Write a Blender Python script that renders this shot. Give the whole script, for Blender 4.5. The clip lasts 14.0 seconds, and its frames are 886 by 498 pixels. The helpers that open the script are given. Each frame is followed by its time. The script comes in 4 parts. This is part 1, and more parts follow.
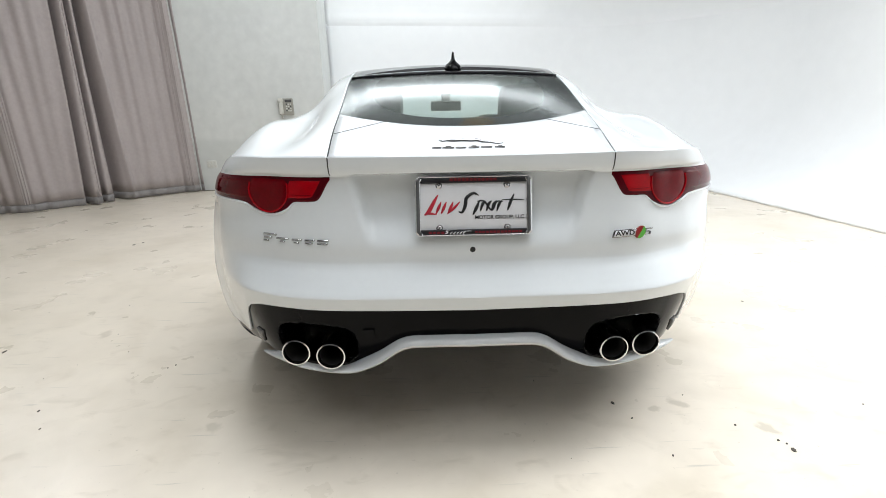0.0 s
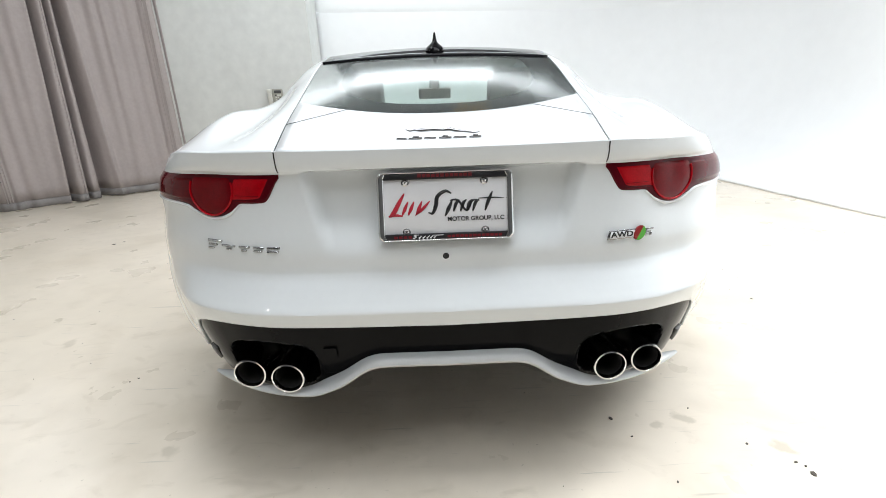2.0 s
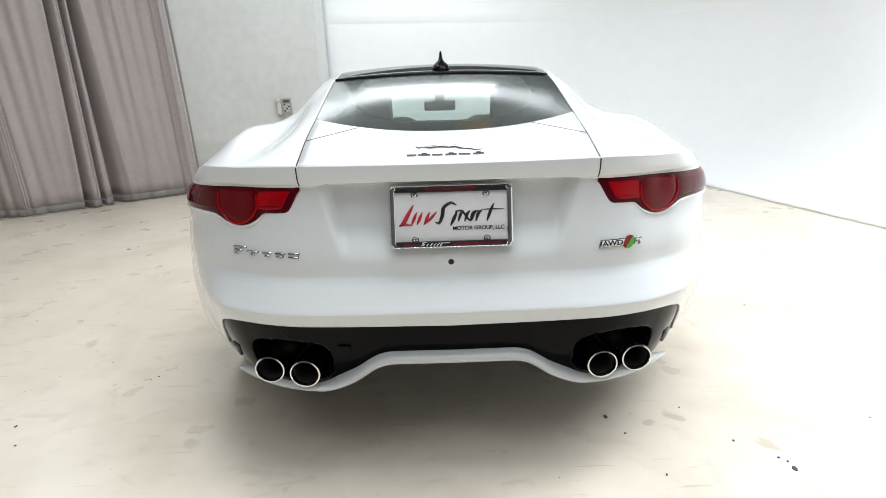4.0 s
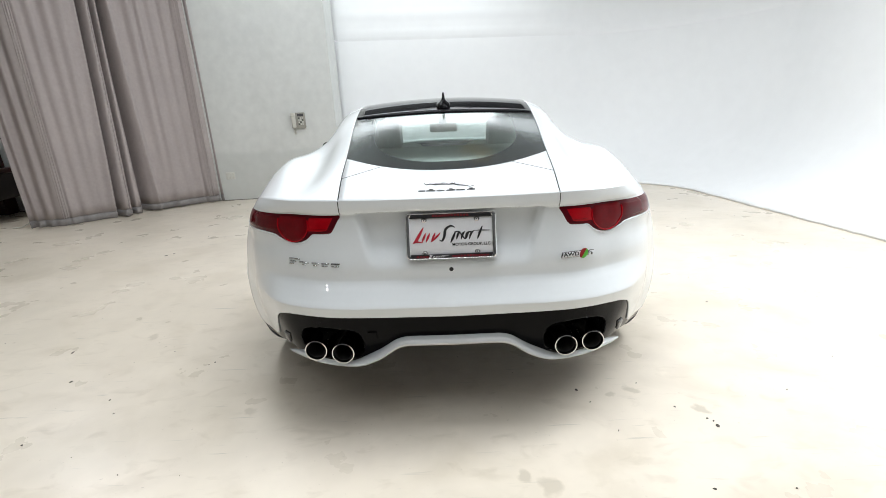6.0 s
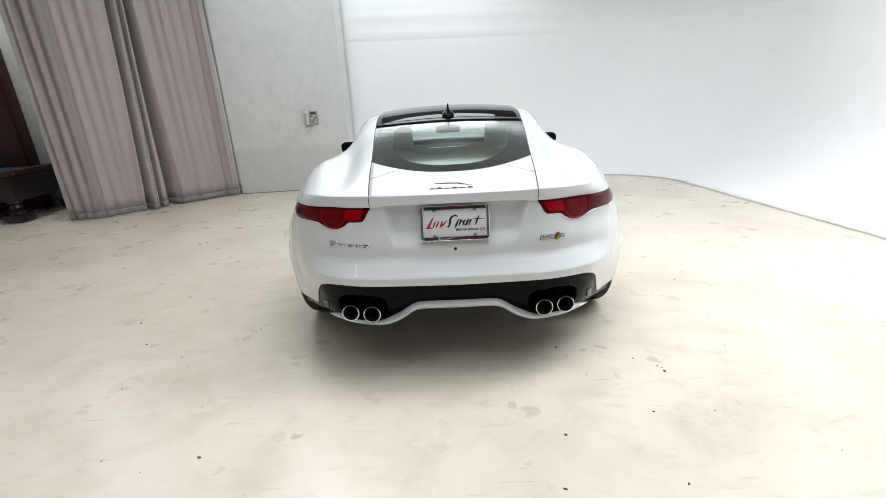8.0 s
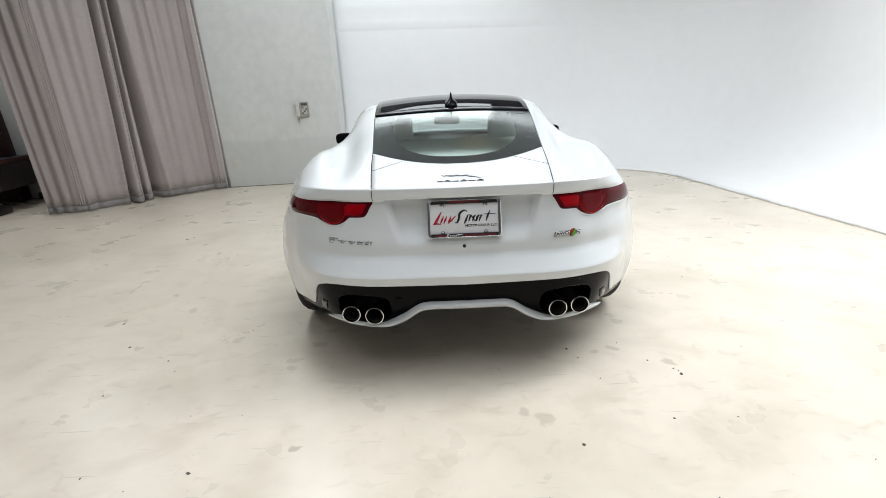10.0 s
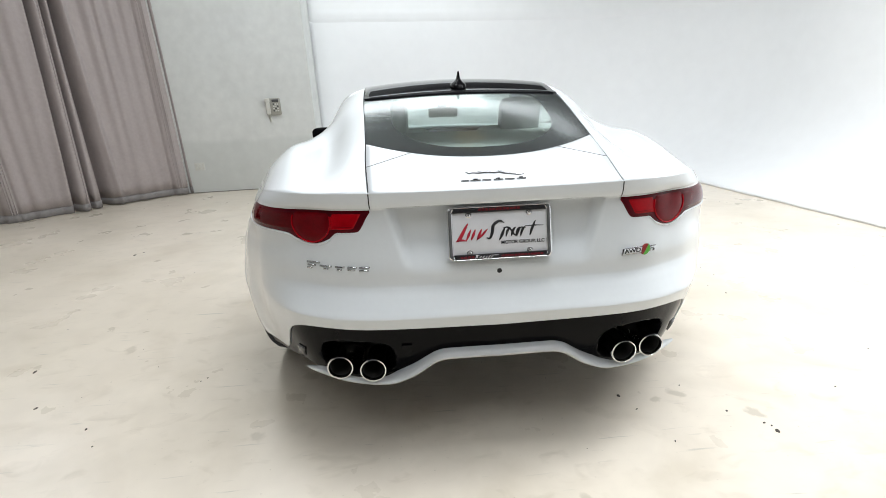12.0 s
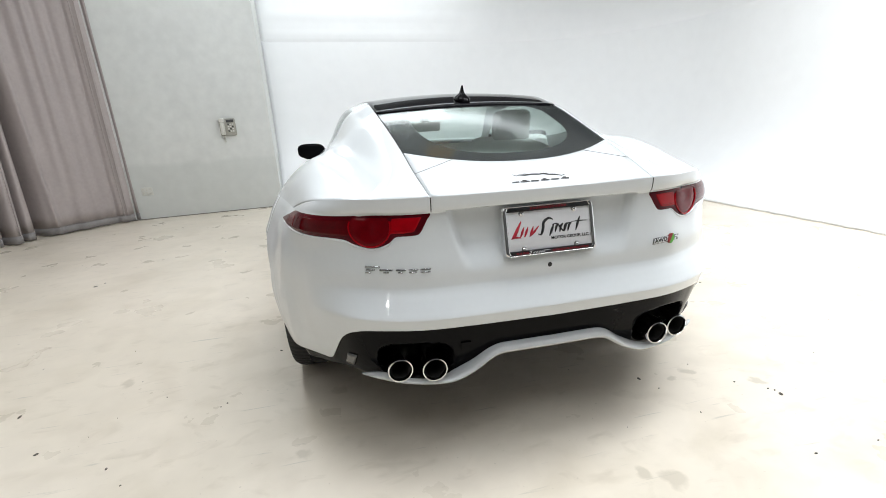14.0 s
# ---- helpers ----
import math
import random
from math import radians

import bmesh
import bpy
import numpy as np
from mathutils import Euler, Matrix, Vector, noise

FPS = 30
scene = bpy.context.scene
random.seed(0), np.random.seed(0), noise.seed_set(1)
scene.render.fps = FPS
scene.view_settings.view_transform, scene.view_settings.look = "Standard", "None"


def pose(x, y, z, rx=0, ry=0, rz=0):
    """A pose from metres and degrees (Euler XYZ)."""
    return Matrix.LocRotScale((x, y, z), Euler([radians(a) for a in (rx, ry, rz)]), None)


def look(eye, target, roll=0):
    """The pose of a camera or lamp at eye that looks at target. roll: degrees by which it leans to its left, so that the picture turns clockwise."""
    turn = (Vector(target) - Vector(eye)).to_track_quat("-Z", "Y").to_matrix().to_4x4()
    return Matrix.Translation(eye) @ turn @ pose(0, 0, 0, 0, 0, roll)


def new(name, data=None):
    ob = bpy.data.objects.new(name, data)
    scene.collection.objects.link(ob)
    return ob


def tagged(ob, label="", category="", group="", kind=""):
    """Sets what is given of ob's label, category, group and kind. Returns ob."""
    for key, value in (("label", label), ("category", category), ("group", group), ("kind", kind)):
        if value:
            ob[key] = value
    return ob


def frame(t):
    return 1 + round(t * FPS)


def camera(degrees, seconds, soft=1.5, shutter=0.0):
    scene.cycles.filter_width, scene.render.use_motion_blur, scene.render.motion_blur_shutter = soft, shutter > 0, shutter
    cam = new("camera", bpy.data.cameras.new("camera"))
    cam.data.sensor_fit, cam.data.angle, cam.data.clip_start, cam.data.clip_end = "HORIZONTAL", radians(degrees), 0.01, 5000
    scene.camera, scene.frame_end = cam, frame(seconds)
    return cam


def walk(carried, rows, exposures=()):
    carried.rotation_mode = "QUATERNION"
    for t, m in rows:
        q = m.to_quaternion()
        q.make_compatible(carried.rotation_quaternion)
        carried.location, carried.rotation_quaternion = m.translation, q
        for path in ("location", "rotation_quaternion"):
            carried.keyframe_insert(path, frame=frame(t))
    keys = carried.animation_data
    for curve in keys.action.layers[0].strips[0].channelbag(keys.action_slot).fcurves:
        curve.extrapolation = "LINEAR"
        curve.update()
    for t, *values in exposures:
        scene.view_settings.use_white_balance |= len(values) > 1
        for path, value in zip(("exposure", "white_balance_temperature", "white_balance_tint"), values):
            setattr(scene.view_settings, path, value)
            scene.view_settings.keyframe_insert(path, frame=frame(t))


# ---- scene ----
cam = camera(91.5, 14.0, soft=0.8)
PATH = [
    (0, (-0.107, -1.155, 1.05), (-0.069, 0.753, 0.452), -1.0),
    (0.5, (-0.102, -1.127, 1.05), (-0.045, 0.778, 0.445), -1.1),
    (1, (-0.082, -1.086, 1.046), (-0.028, 0.815, 0.429), -1.5),
    (1.5, (-0.049, -1.034, 1.046), (-0.01, 0.864, 0.416), -1.8),
    (2, (-0.02, -0.992, 1.037), (0.005, 0.903, 0.398), -1.9),
    (2.5, (-0.002, -0.976, 1.036), (0.011, 0.919, 0.396), -1.9),
    (3, (-0.001, -0.985, 1.037), (0.004, 0.911, 0.401), -1.8),
    (3.5, (-0.016, -1.025, 1.05), (-0.01, 0.875, 0.427), -1.8),
    (3.7, (-0.027, -1.047, 1.057), (-0.016, 0.856, 0.441), -1.7),
    (5.8, (-0.026, -1.421, 1.207), (-0.037, 0.486, 0.606), -2.4),
    (6, (-0.016, -1.463, 1.228), (-0.031, 0.443, 0.621), -2.4),
    (6.5, (-0.027, -1.576, 1.263), (-0.034, 0.326, 0.645), -2.1),
    (7, (-0.052, -1.728, 1.297), (-0.045, 0.171, 0.672), -2.0),
    (7.5, (-0.054, -1.829, 1.32), (-0.065, 0.065, 0.679), -2.5),
    (8, (-0.023, -1.922, 1.342), (-0.058, -0.03, 0.696), -2.9),
    (8.2, (-0.005, -1.954, 1.348), (-0.053, -0.062, 0.701), -3.1),
    (10.5, (-0.143, -1.667, 1.29), (-0.101, 0.213, 0.608), -2.5),
    (11, (-0.172, -1.503, 1.261), (-0.106, 0.373, 0.571), -2.7),
    (11.5, (-0.2, -1.343, 1.229), (-0.124, 0.538, 0.553), -2.3),
    (12, (-0.253, -1.244, 1.2), (-0.136, 0.642, 0.544), -2.2),
    (12.5, (-0.372, -1.144, 1.169), (-0.19, 0.746, 0.542), -2.1),
    (13, (-0.47, -1.121, 1.156), (-0.221, 0.767, 0.546), -2.3),
    (13.5, (-0.548, -1.194, 1.154), (-0.231, 0.689, 0.561), -2.7),
    (14, (-0.626, -1.271, 1.18), (-0.243, 0.602, 0.592), -3.0),
]
walk(cam, [(t, look(eye, target, roll)) for t, eye, target, roll in PATH], [(0, 0.12), (2, 0.24), (3.5, 0.19), (6, 0.05), (7.5, -0.08), (10.5, -0.12), (12, 0.05), (14, 0.09)])

# ---- world and light ----
world = bpy.data.worlds.new("studio_world")
scene.world = world
world.use_nodes = True
world.node_tree.nodes["Background"].inputs[0].default_value = (0.9, 0.95, 1.0, 1)
world.node_tree.nodes["Background"].inputs[1].default_value = 0.3


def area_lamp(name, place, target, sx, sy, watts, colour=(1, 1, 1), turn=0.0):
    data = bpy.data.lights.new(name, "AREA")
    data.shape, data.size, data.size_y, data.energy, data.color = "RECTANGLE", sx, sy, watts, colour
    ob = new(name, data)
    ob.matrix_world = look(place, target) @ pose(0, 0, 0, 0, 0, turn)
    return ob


# strip lights hung in a shallow arc in front of the backdrop
for x, y, wide, deep, watts, turn in ((-0.15, 5.80, 2.5, 0.9, 28, 0), (-1.78, 5.42, 1.1, 0.8, 8.5, 28), (1.48, 5.42, 1.1, 0.8, 6, -28), (-2.52, 4.72, 1.1, 0.6, 5, 58), (2.22, 4.72, 1.1, 0.6, 3, -58)):
    area_lamp("backdrop_light", (x, y, 3.95), (x, y + 0.001, 0), wide, deep, watts, (0.90, 0.965, 1.0), turn)
area_lamp("backdrop_light", (4.35, 0.9, 4.0), (4.48, 0.9, 0), 0.8, 4.4, 240, (0.94, 0.98, 1.0))
area_lamp("softbox_light", (0.7, 0.2, 4.4), (0.7, 0.2, 0), 3.0, 1.8, 146, (0.92, 0.965, 1.0))
area_lamp("softbox_light", (-0.3, -2.0, 4.55), (-0.3, -1.99, 0), 6.0, 2.0, 74, (0.92, 0.965, 1.0))
area_lamp("softbox_light", (-2.0, 2.4, 4.4), (-2.0, 2.4, 0), 0.9, 2.2, 70, (0.92, 0.965, 1.0))
# unseen lamp, added to brighten the wall strip beyond the curtain
area_lamp("unseen_hall_light", (-6.0, 4.2, 4.4), (-6.0, 4.3, 0), 0.8, 0.5, 42, (0.98, 0.99, 1.0))
area_lamp("track_light", (-3.75, -3.3, 3.4), (-0.6, 0, 0.6), 0.18, 0.20, 4, (1.0, 0.98, 0.95))
area_lamp("track_light", (-3.7, -3.0, 4.15), (-0.6, 0, 0.6), 0.20, 0.16, 4, (1.0, 0.98, 0.95))


# ---- materials ----
def material(name, colour, rough=0.5, metal=0.0, coat=0.0, spread=0.06, scale=6.0, bump=0.0, bump_scale=80.0, ior=1.5, spec=0.5):
    """A surface with two scales of variation in its colour and a fine relief."""
    m = bpy.data.materials.new(name)
    m.use_nodes = True
    nt = m.node_tree
    n, l = nt.nodes, nt.links
    b = n["Principled BSDF"]
    b.inputs["Roughness"].default_value, b.inputs["Metallic"].default_value = rough, metal
    b.inputs["Coat Weight"].default_value, b.inputs["Coat Roughness"].default_value = coat, 0.03
    b.inputs["IOR"].default_value, b.inputs["Specular IOR Level"].default_value = ior, spec
    tc = n.new("ShaderNodeTexCoord")
    big, small = n.new("ShaderNodeTexNoise"), n.new("ShaderNodeTexNoise")
    big.inputs["Scale"].default_value, small.inputs["Scale"].default_value = scale, scale * 9
    big.inputs["Detail"].default_value = 6
    add = n.new("ShaderNodeMath")
    add.operation = "ADD"
    ramp = n.new("ShaderNodeValToRGB")
    lo, hi = [max(0, c * (1 - spread)) for c in colour], [min(1, c * (1 + spread)) for c in colour]
    ramp.color_ramp.elements[0].color, ramp.color_ramp.elements[1].color = (*lo, 1), (*hi, 1)
    half = n.new("ShaderNodeMath")
    half.operation, half.inputs[1].default_value = "MULTIPLY", 0.5
    ramp.color_ramp.elements[0].position, ramp.color_ramp.elements[1].position = 0.35, 0.65
    for src in (big, small):
        l.new(tc.outputs["Object"], src.inputs["Vector"])
    l.new(big.outputs["Fac"], add.inputs[0])
    l.new(small.outputs["Fac"], add.inputs[1])
    l.new(add.outputs[0], half.inputs[0])
    l.new(half.outputs[0], ramp.inputs["Fac"])
    l.new(ramp.outputs["Color"], b.inputs["Base Color"])
    if bump:
        bn, nz = n.new("ShaderNodeBump"), n.new("ShaderNodeTexNoise")
        nz.inputs["Scale"].default_value = bump_scale
        bn.inputs["Strength"].default_value, bn.inputs["Distance"].default_value = bump, 0.002
        l.new(tc.outputs["Object"], nz.inputs["Vector"])
        l.new(nz.outputs["Fac"], bn.inputs["Height"])
        l.new(bn.outputs["Normal"], b.inputs["Normal"])
    return m


def glass(name, tint, rough=0.0):
    """A thin pane: clear head on, glossier at a slant, alike from both sides."""
    m = bpy.data.materials.new(name)
    m.use_nodes = True
    n, l = m.node_tree.nodes, m.node_tree.links
    n.remove(n["Principled BSDF"])
    mix, tr, gl, lw = (n.new("ShaderNode" + k) for k in ("MixShader", "BsdfTransparent", "BsdfGlossy", "LayerWeight"))
    power, gain = n.new("ShaderNodeMath"), n.new("ShaderNodeMath")
    power.operation, power.inputs[1].default_value = "POWER", 4.0
    gain.operation, gain.inputs[1].default_value, gain.inputs[2].default_value = "MULTIPLY_ADD", 1.1, 0.07
    lw.inputs["Blend"].default_value = 0.5
    tr.inputs["Color"].default_value = (*tint, 1)
    gl.inputs["Roughness"].default_value = rough
    l.new(lw.outputs["Facing"], power.inputs[0])
    l.new(power.outputs[0], gain.inputs[0])
    l.new(gain.outputs[0], mix.inputs[0])
    l.new(tr.outputs[0], mix.inputs[1])
    l.new(gl.outputs[0], mix.inputs[2])
    l.new(mix.outputs[0], n["Material Output"].inputs["Surface"])
    return m


WHITE_PAINT = material("white_car_paint", (0.735, 0.765, 0.785), 0.35, coat=1.0, spread=0.01, spec=0.25)
LIP_SILVER = material("silver_lip_paint", (0.62, 0.63, 0.635), 0.32, coat=0.8, spread=0.02)
BLACK_GLOSS = material("gloss_black_plastic", (0.004, 0.004, 0.0045), 0.05, spread=0.1, spec=0.06)
ROOF_BLACK = material("gloss_black_roof_glass", (0.005, 0.005, 0.006), 0.04, spread=0.1, spec=0.08)
BLACK_MATT = material("matt_black_plastic", (0.015, 0.015, 0.016), 0.6, spread=0.2, bump=0.2)
RUBBER = material("tyre_rubber", (0.018, 0.018, 0.018), 0.75, spread=0.2, bump=0.3)
BADGE_CHROME = material("satin_badge_chrome", (0.32, 0.32, 0.33), 0.22, metal=1.0, spread=0.05)
CHROME = material("polished_chrome", (0.82, 0.82, 0.83), 0.08, metal=1.0, spread=0.03)
SOOT = material("sooty_pipe", (0.012, 0.011, 0.010), 0.85, spread=0.3)
DARK_METAL = material("dark_exhaust_metal", (0.05, 0.045, 0.04), 0.4, metal=0.8, spread=0.2)
RED_LENS = material("red_lamp_lens", (0.36, 0.001, 0.006), 0.10, spread=0.22, scale=30, ior=1.4, spec=0.3)
DEEP_RED_LENS = material("deep_red_lamp_lens", (0.135, 0.001, 0.004), 0.05, spread=0.25, scale=25, ior=1.4, spec=0.3)
DARK_RED_LENS = material("dark_red_lamp_rim", (0.075, 0.002, 0.006), 0.06, spread=0.15, ior=1.4, spec=0.25)
MAROON_LENS = material("maroon_lamp_lens", (0.085, 0.001, 0.003), 0.05, spread=0.25, scale=25, ior=1.4, spec=0.3)
CAR_GLASS = glass("car_glass", (0.86, 0.95, 0.92), 0.13)


def floor_paint():
    """Cream paint over concrete: broad cloudy wear, brownish stains, fine scuffs, and an uneven gloss."""
    m = material("cream_painted_concrete", (0.738, 0.665, 0.566), 0.34, spread=0.05, scale=0.8, bump=0.04, bump_scale=25)
    n, l = m.node_tree.nodes, m.node_tree.links
    b = n["Principled BSDF"]
    base = b.inputs["Base Color"].links[0].from_socket
    tc = [k for k in n if k.type == "TEX_COORD"][0].outputs["Object"]
    last = base
    layers = (
        # scale, stretch, turn, ramp from, ramp to, colour, distortion, strength
        (0.7, 1, 0, 0.44, 0.74, (0.54, 0.485, 0.39), 0.4, 0.62),
        (2.4, 1.4, 20, 0.50, 0.78, (0.47, 0.405, 0.305), 0.5, 0.46),
        (7, 2.0, 35, 0.58, 0.76, (0.42, 0.36, 0.27), 0.8, 0.30),
        (4.5, 1.3, 70, 0.62, 0.74, (0.44, 0.38, 0.29), 0.5, 0.22),
        (3.0, 16, 24, 0.665, 0.73, (0.36, 0.345, 0.30), 0.3, 0.50),
        (2.2, 22, -12, 0.69, 0.74, (0.36, 0.345, 0.30), 0.2, 0.40),
        (60, 1, 0, 0.69, 0.77, (0.30, 0.26, 0.21), 0.3, 0.45),
    )
    for scale, stretch, turn, lo, hi, colour, dist, full in layers:
        mp = n.new("ShaderNodeMapping")
        mp.inputs["Rotation"].default_value, mp.inputs["Scale"].default_value = (0, 0, radians(turn)), (1, stretch, 1)
        nz, rp, mx = n.new("ShaderNodeTexNoise"), n.new("ShaderNodeValToRGB"), n.new("ShaderNodeMixRGB")
        nz.inputs["Scale"].default_value, nz.inputs["Detail"].default_value, nz.inputs["Distortion"].default_value = scale, 7, dist
        rp.color_ramp.elements[0].position, rp.color_ramp.elements[1].position = lo, hi
        rp.color_ramp.elements[1].color = (full, full, full, 1)
        mx.inputs[2].default_value = (*colour, 1)
        l.new(tc, mp.inputs["Vector"])
        l.new(mp.outputs["Vector"], nz.inputs["Vector"])
        l.new(nz.outputs["Fac"], rp.inputs["Fac"])
        l.new(rp.outputs["Color"], mx.inputs[0])
        l.new(last, mx.inputs[1])
        last = mx.outputs[0]
    # single stains: worn patches and drips, each at its own place
    wob, mad, sub = n.new("ShaderNodeTexNoise"), n.new("ShaderNodeVectorMath"), n.new("ShaderNodeVectorMath")
    wob.inputs["Scale"].default_value, wob.inputs["Detail"].default_value = 14, 5
    sub.operation, sub.inputs[1].default_value = "SUBTRACT", (0.5, 0.5, 0.5)
    mad.operation, mad.inputs[1].default_value = "MULTIPLY_ADD", (0.09, 0.09, 0.0)
    l.new(tc, wob.inputs["Vector"])
    l.new(wob.outputs["Color"], sub.inputs[0])
    l.new(sub.outputs[0], mad.inputs[0])
    l.new(tc, mad.inputs[2])
    for x, y, r, full in ((1.016, 0.045, 0.036, 0.5), (0.785, 0.200, 0.032, 0.45), (0.680, 0.169, 0.028, 0.4), (0.306, -0.315, 0.05, 0.4), (0.231, -0.260, 0.03, 0.4), (-0.723, -0.411, 0.024, 0.7), (-0.780, 0.518, 0.035, 0.3), (-0.908, 0.139, 0.04, 0.35), (-1.807, 0.871, 0.045, 0.4)):
        ds, mr, mx = n.new("ShaderNodeVectorMath"), n.new("ShaderNodeMapRange"), n.new("ShaderNodeMixRGB")
        ds.operation, ds.inputs[1].default_value = "DISTANCE", (x, y, 0)
        mr.inputs["From Min"].default_value, mr.inputs["From Max"].default_value = r, r * 0.6
        mr.inputs["To Max"].default_value = full
        mx.inputs[2].default_value = (0.36, 0.315, 0.235, 1)
        l.new(mad.outputs[0], ds.inputs[0])
        l.new(ds.outputs["Value"], mr.inputs["Value"])
        l.new(mr.outputs[0], mx.inputs[0])
        l.new(last, mx.inputs[1])
        last = mx.outputs[0]
    l.new(last, b.inputs["Base Color"])
    nz, mr = n.new("ShaderNodeTexNoise"), n.new("ShaderNodeMapRange")
    nz.inputs["Scale"].default_value, nz.inputs["Detail"].default_value = 3.0, 5
    mr.inputs["To Min"].default_value, mr.inputs["To Max"].default_value = 0.20, 0.40
    l.new(tc, nz.inputs["Vector"])
    l.new(nz.outputs["Fac"], mr.inputs["Value"])
    l.new(mr.outputs[0], b.inputs["Roughness"])
    return m


FLOOR = floor_paint()
WALL = material("white_wall_paint", (0.645, 0.655, 0.635), 0.7, spread=0.06, scale=0.9, bump=0.1)


def lower_tone(m, z, colour, full):
    """A dulled, scuffed paint zone up to height z, with an uneven edge."""
    n, l = m.node_tree.nodes, m.node_tree.links
    b = n["Principled BSDF"]
    base = b.inputs["Base Color"].links[0].from_socket
    tc = [k for k in n if k.type == "TEX_COORD"][0].outputs["Object"]
    sep, nz, add, mr, mx = (n.new("ShaderNode" + k) for k in ("SeparateXYZ", "TexNoise", "Math", "MapRange", "MixRGB"))
    nz.inputs["Scale"].default_value, nz.inputs["Detail"].default_value = 2.5, 6
    add.operation, add.inputs[1].default_value = "MULTIPLY_ADD", 0.10
    mr.inputs["From Min"].default_value, mr.inputs["From Max"].default_value = z + 0.085, z + 0.02
    mr.inputs["To Min"].default_value, mr.inputs["To Max"].default_value = 0.0, full
    mx.inputs[2].default_value = (*colour, 1)
    l.new(tc, sep.inputs[0])
    l.new(tc, nz.inputs["Vector"])
    l.new(nz.outputs["Fac"], add.inputs[0])
    l.new(sep.outputs["Z"], add.inputs[2])
    l.new(add.outputs[0], mr.inputs["Value"])
    l.new(mr.outputs[0], mx.inputs[0])
    l.new(base, mx.inputs[1])
    l.new(mx.outputs[0], b.inputs["Base Color"])


lower_tone(WALL, 0.74, (0.52, 0.54, 0.52), 0.45)
CYC = material("white_studio_paint", (0.86, 0.87, 0.88), 0.6, spread=0.015, scale=0.7, bump=0.05)
CURTAIN = material("grey_mauve_curtain_cloth", (0.385, 0.338, 0.326), 0.9, spread=0.05, scale=3, bump=0.4, bump_scale=600)
DARK_WOOD = material("dark_red_wood", (0.030, 0.0045, 0.0035), 0.4, spread=0.3)
BLACK_WOOD = material("black_stained_wood", (0.012, 0.008, 0.008), 0.35, spread=0.3)
FELT = material("blue_felt", (0.02, 0.06, 0.10), 0.95, spread=0.1, bump=0.3)
FRIT = material("black_window_print", (0.03, 0.027, 0.031), 0.25, spread=0.1)
BACK_WALL = material("grey_wall_paint", (0.12, 0.12, 0.12), 0.8, spread=0.04)
CEILING = material("grey_ceiling_paint", (0.31, 0.31, 0.315), 0.8, spread=0.1)
PHONE_BODY = material("mid_grey_phone_plastic", (0.33, 0.32, 0.28), 0.45, spread=0.08)
PHONE_GREY = material("grey_phone_plastic", (0.60, 0.59, 0.54), 0.45, spread=0.05)
PHONE_DARK = material("dark_phone_plastic", (0.06, 0.06, 0.06), 0.4, spread=0.1)
OUTLET_WHITE = material("outlet_plastic", (0.62, 0.62, 0.58), 0.5, spread=0.03)
COVER = material("pale_grey_load_cover", (0.68, 0.69, 0.67), 0.85, spread=0.06, scale=12, bump=0.2)
SEAT = material("pale_grey_seat_leather", (0.83, 0.845, 0.83), 0.5, spread=0.06, bump=0.1)
LINER = material("light_headliner", (0.74, 0.75, 0.74), 0.9, spread=0.05)
PLATE_WHITE = material("plate_white", (0.70, 0.70, 0.72), 0.35, spread=0.02)
INK_BLACK = material("black_ink", (0.012, 0.012, 0.014), 0.4, spread=0.1)
BADGE_OUTLINE = material("painted_badge_outline", (0.10, 0.10, 0.105), 0.4, spread=0.1)
INK_RED = material("red_ink", (0.42, 0.012, 0.03), 0.4, spread=0.1)
INK_DARK_RED = material("dark_red_ink", (0.16, 0.008, 0.014), 0.4, spread=0.1)
BADGE_RED = material("badge_red", (0.25, 0.01, 0.012), 0.3, spread=0.05)
BADGE_GREEN = material("badge_green", (0.10, 0.42, 0.05), 0.3, spread=0.05)
REFLECTOR = material("smoked_reflector", (0.16, 0.155, 0.15), 0.12, spread=0.2, scale=40)
SEAM_DIRT = material("grimy_sealant", (0.20, 0.185, 0.16), 0.8, spread=0.35, scale=9)
SPECK = material("dark_floor_scrap", (0.085, 0.072, 0.06), 0.9, spread=0.3)


# ---- mesh helpers ----
def smoothed(me, angle=40):
    me.shade_smooth()
    me.set_sharp_from_angle(angle=radians(angle))
    return me


def put(name, me, mat, parent=None, label=""):
    me.materials.append(mat)
    ob = new(name, me)
    if parent is not None:
        ob.parent = parent
    if label:
        ob["label"] = label
    return ob


def sheet(name, P, mat, parent=None, label="", flip=False, thick=0.0, wrap=False, angle=40):
    """A mesh from rows of points; thick gives it depth inwards."""
    P = np.asarray(P, float)
    r, c = P.shape[:2]
    verts = P.reshape(-1, 3)
    faces = []
    for i in range(r - 1):
        for j in range(c if wrap else c - 1):
            k = (j + 1) % c
            f = (i * c + j, i * c + k, (i + 1) * c + k, (i + 1) * c + j)
            faces.append(f[::-1] if flip else f)
    me = bpy.data.meshes.new(name)
    me.from_pydata(verts.tolist(), [], faces)
    smoothed(me, angle)
    ob = put(name, me, mat, parent, label)
    if thick:
        so = ob.modifiers.new("depth", "SOLIDIFY")
        so.thickness, so.offset = thick, -1
    return ob


def both(name, P, mat, parent, label="", flip=False, thick=0.0, angle=40):
    """The sheet and its mirror image across x = 0."""
    P = np.asarray(P, float)
    a = sheet(name, P, mat, parent, label, flip, thick, angle=angle)
    b = sheet(name, P * (-1, 1, 1), mat, parent, label, not flip, thick, angle=angle)
    return a, b


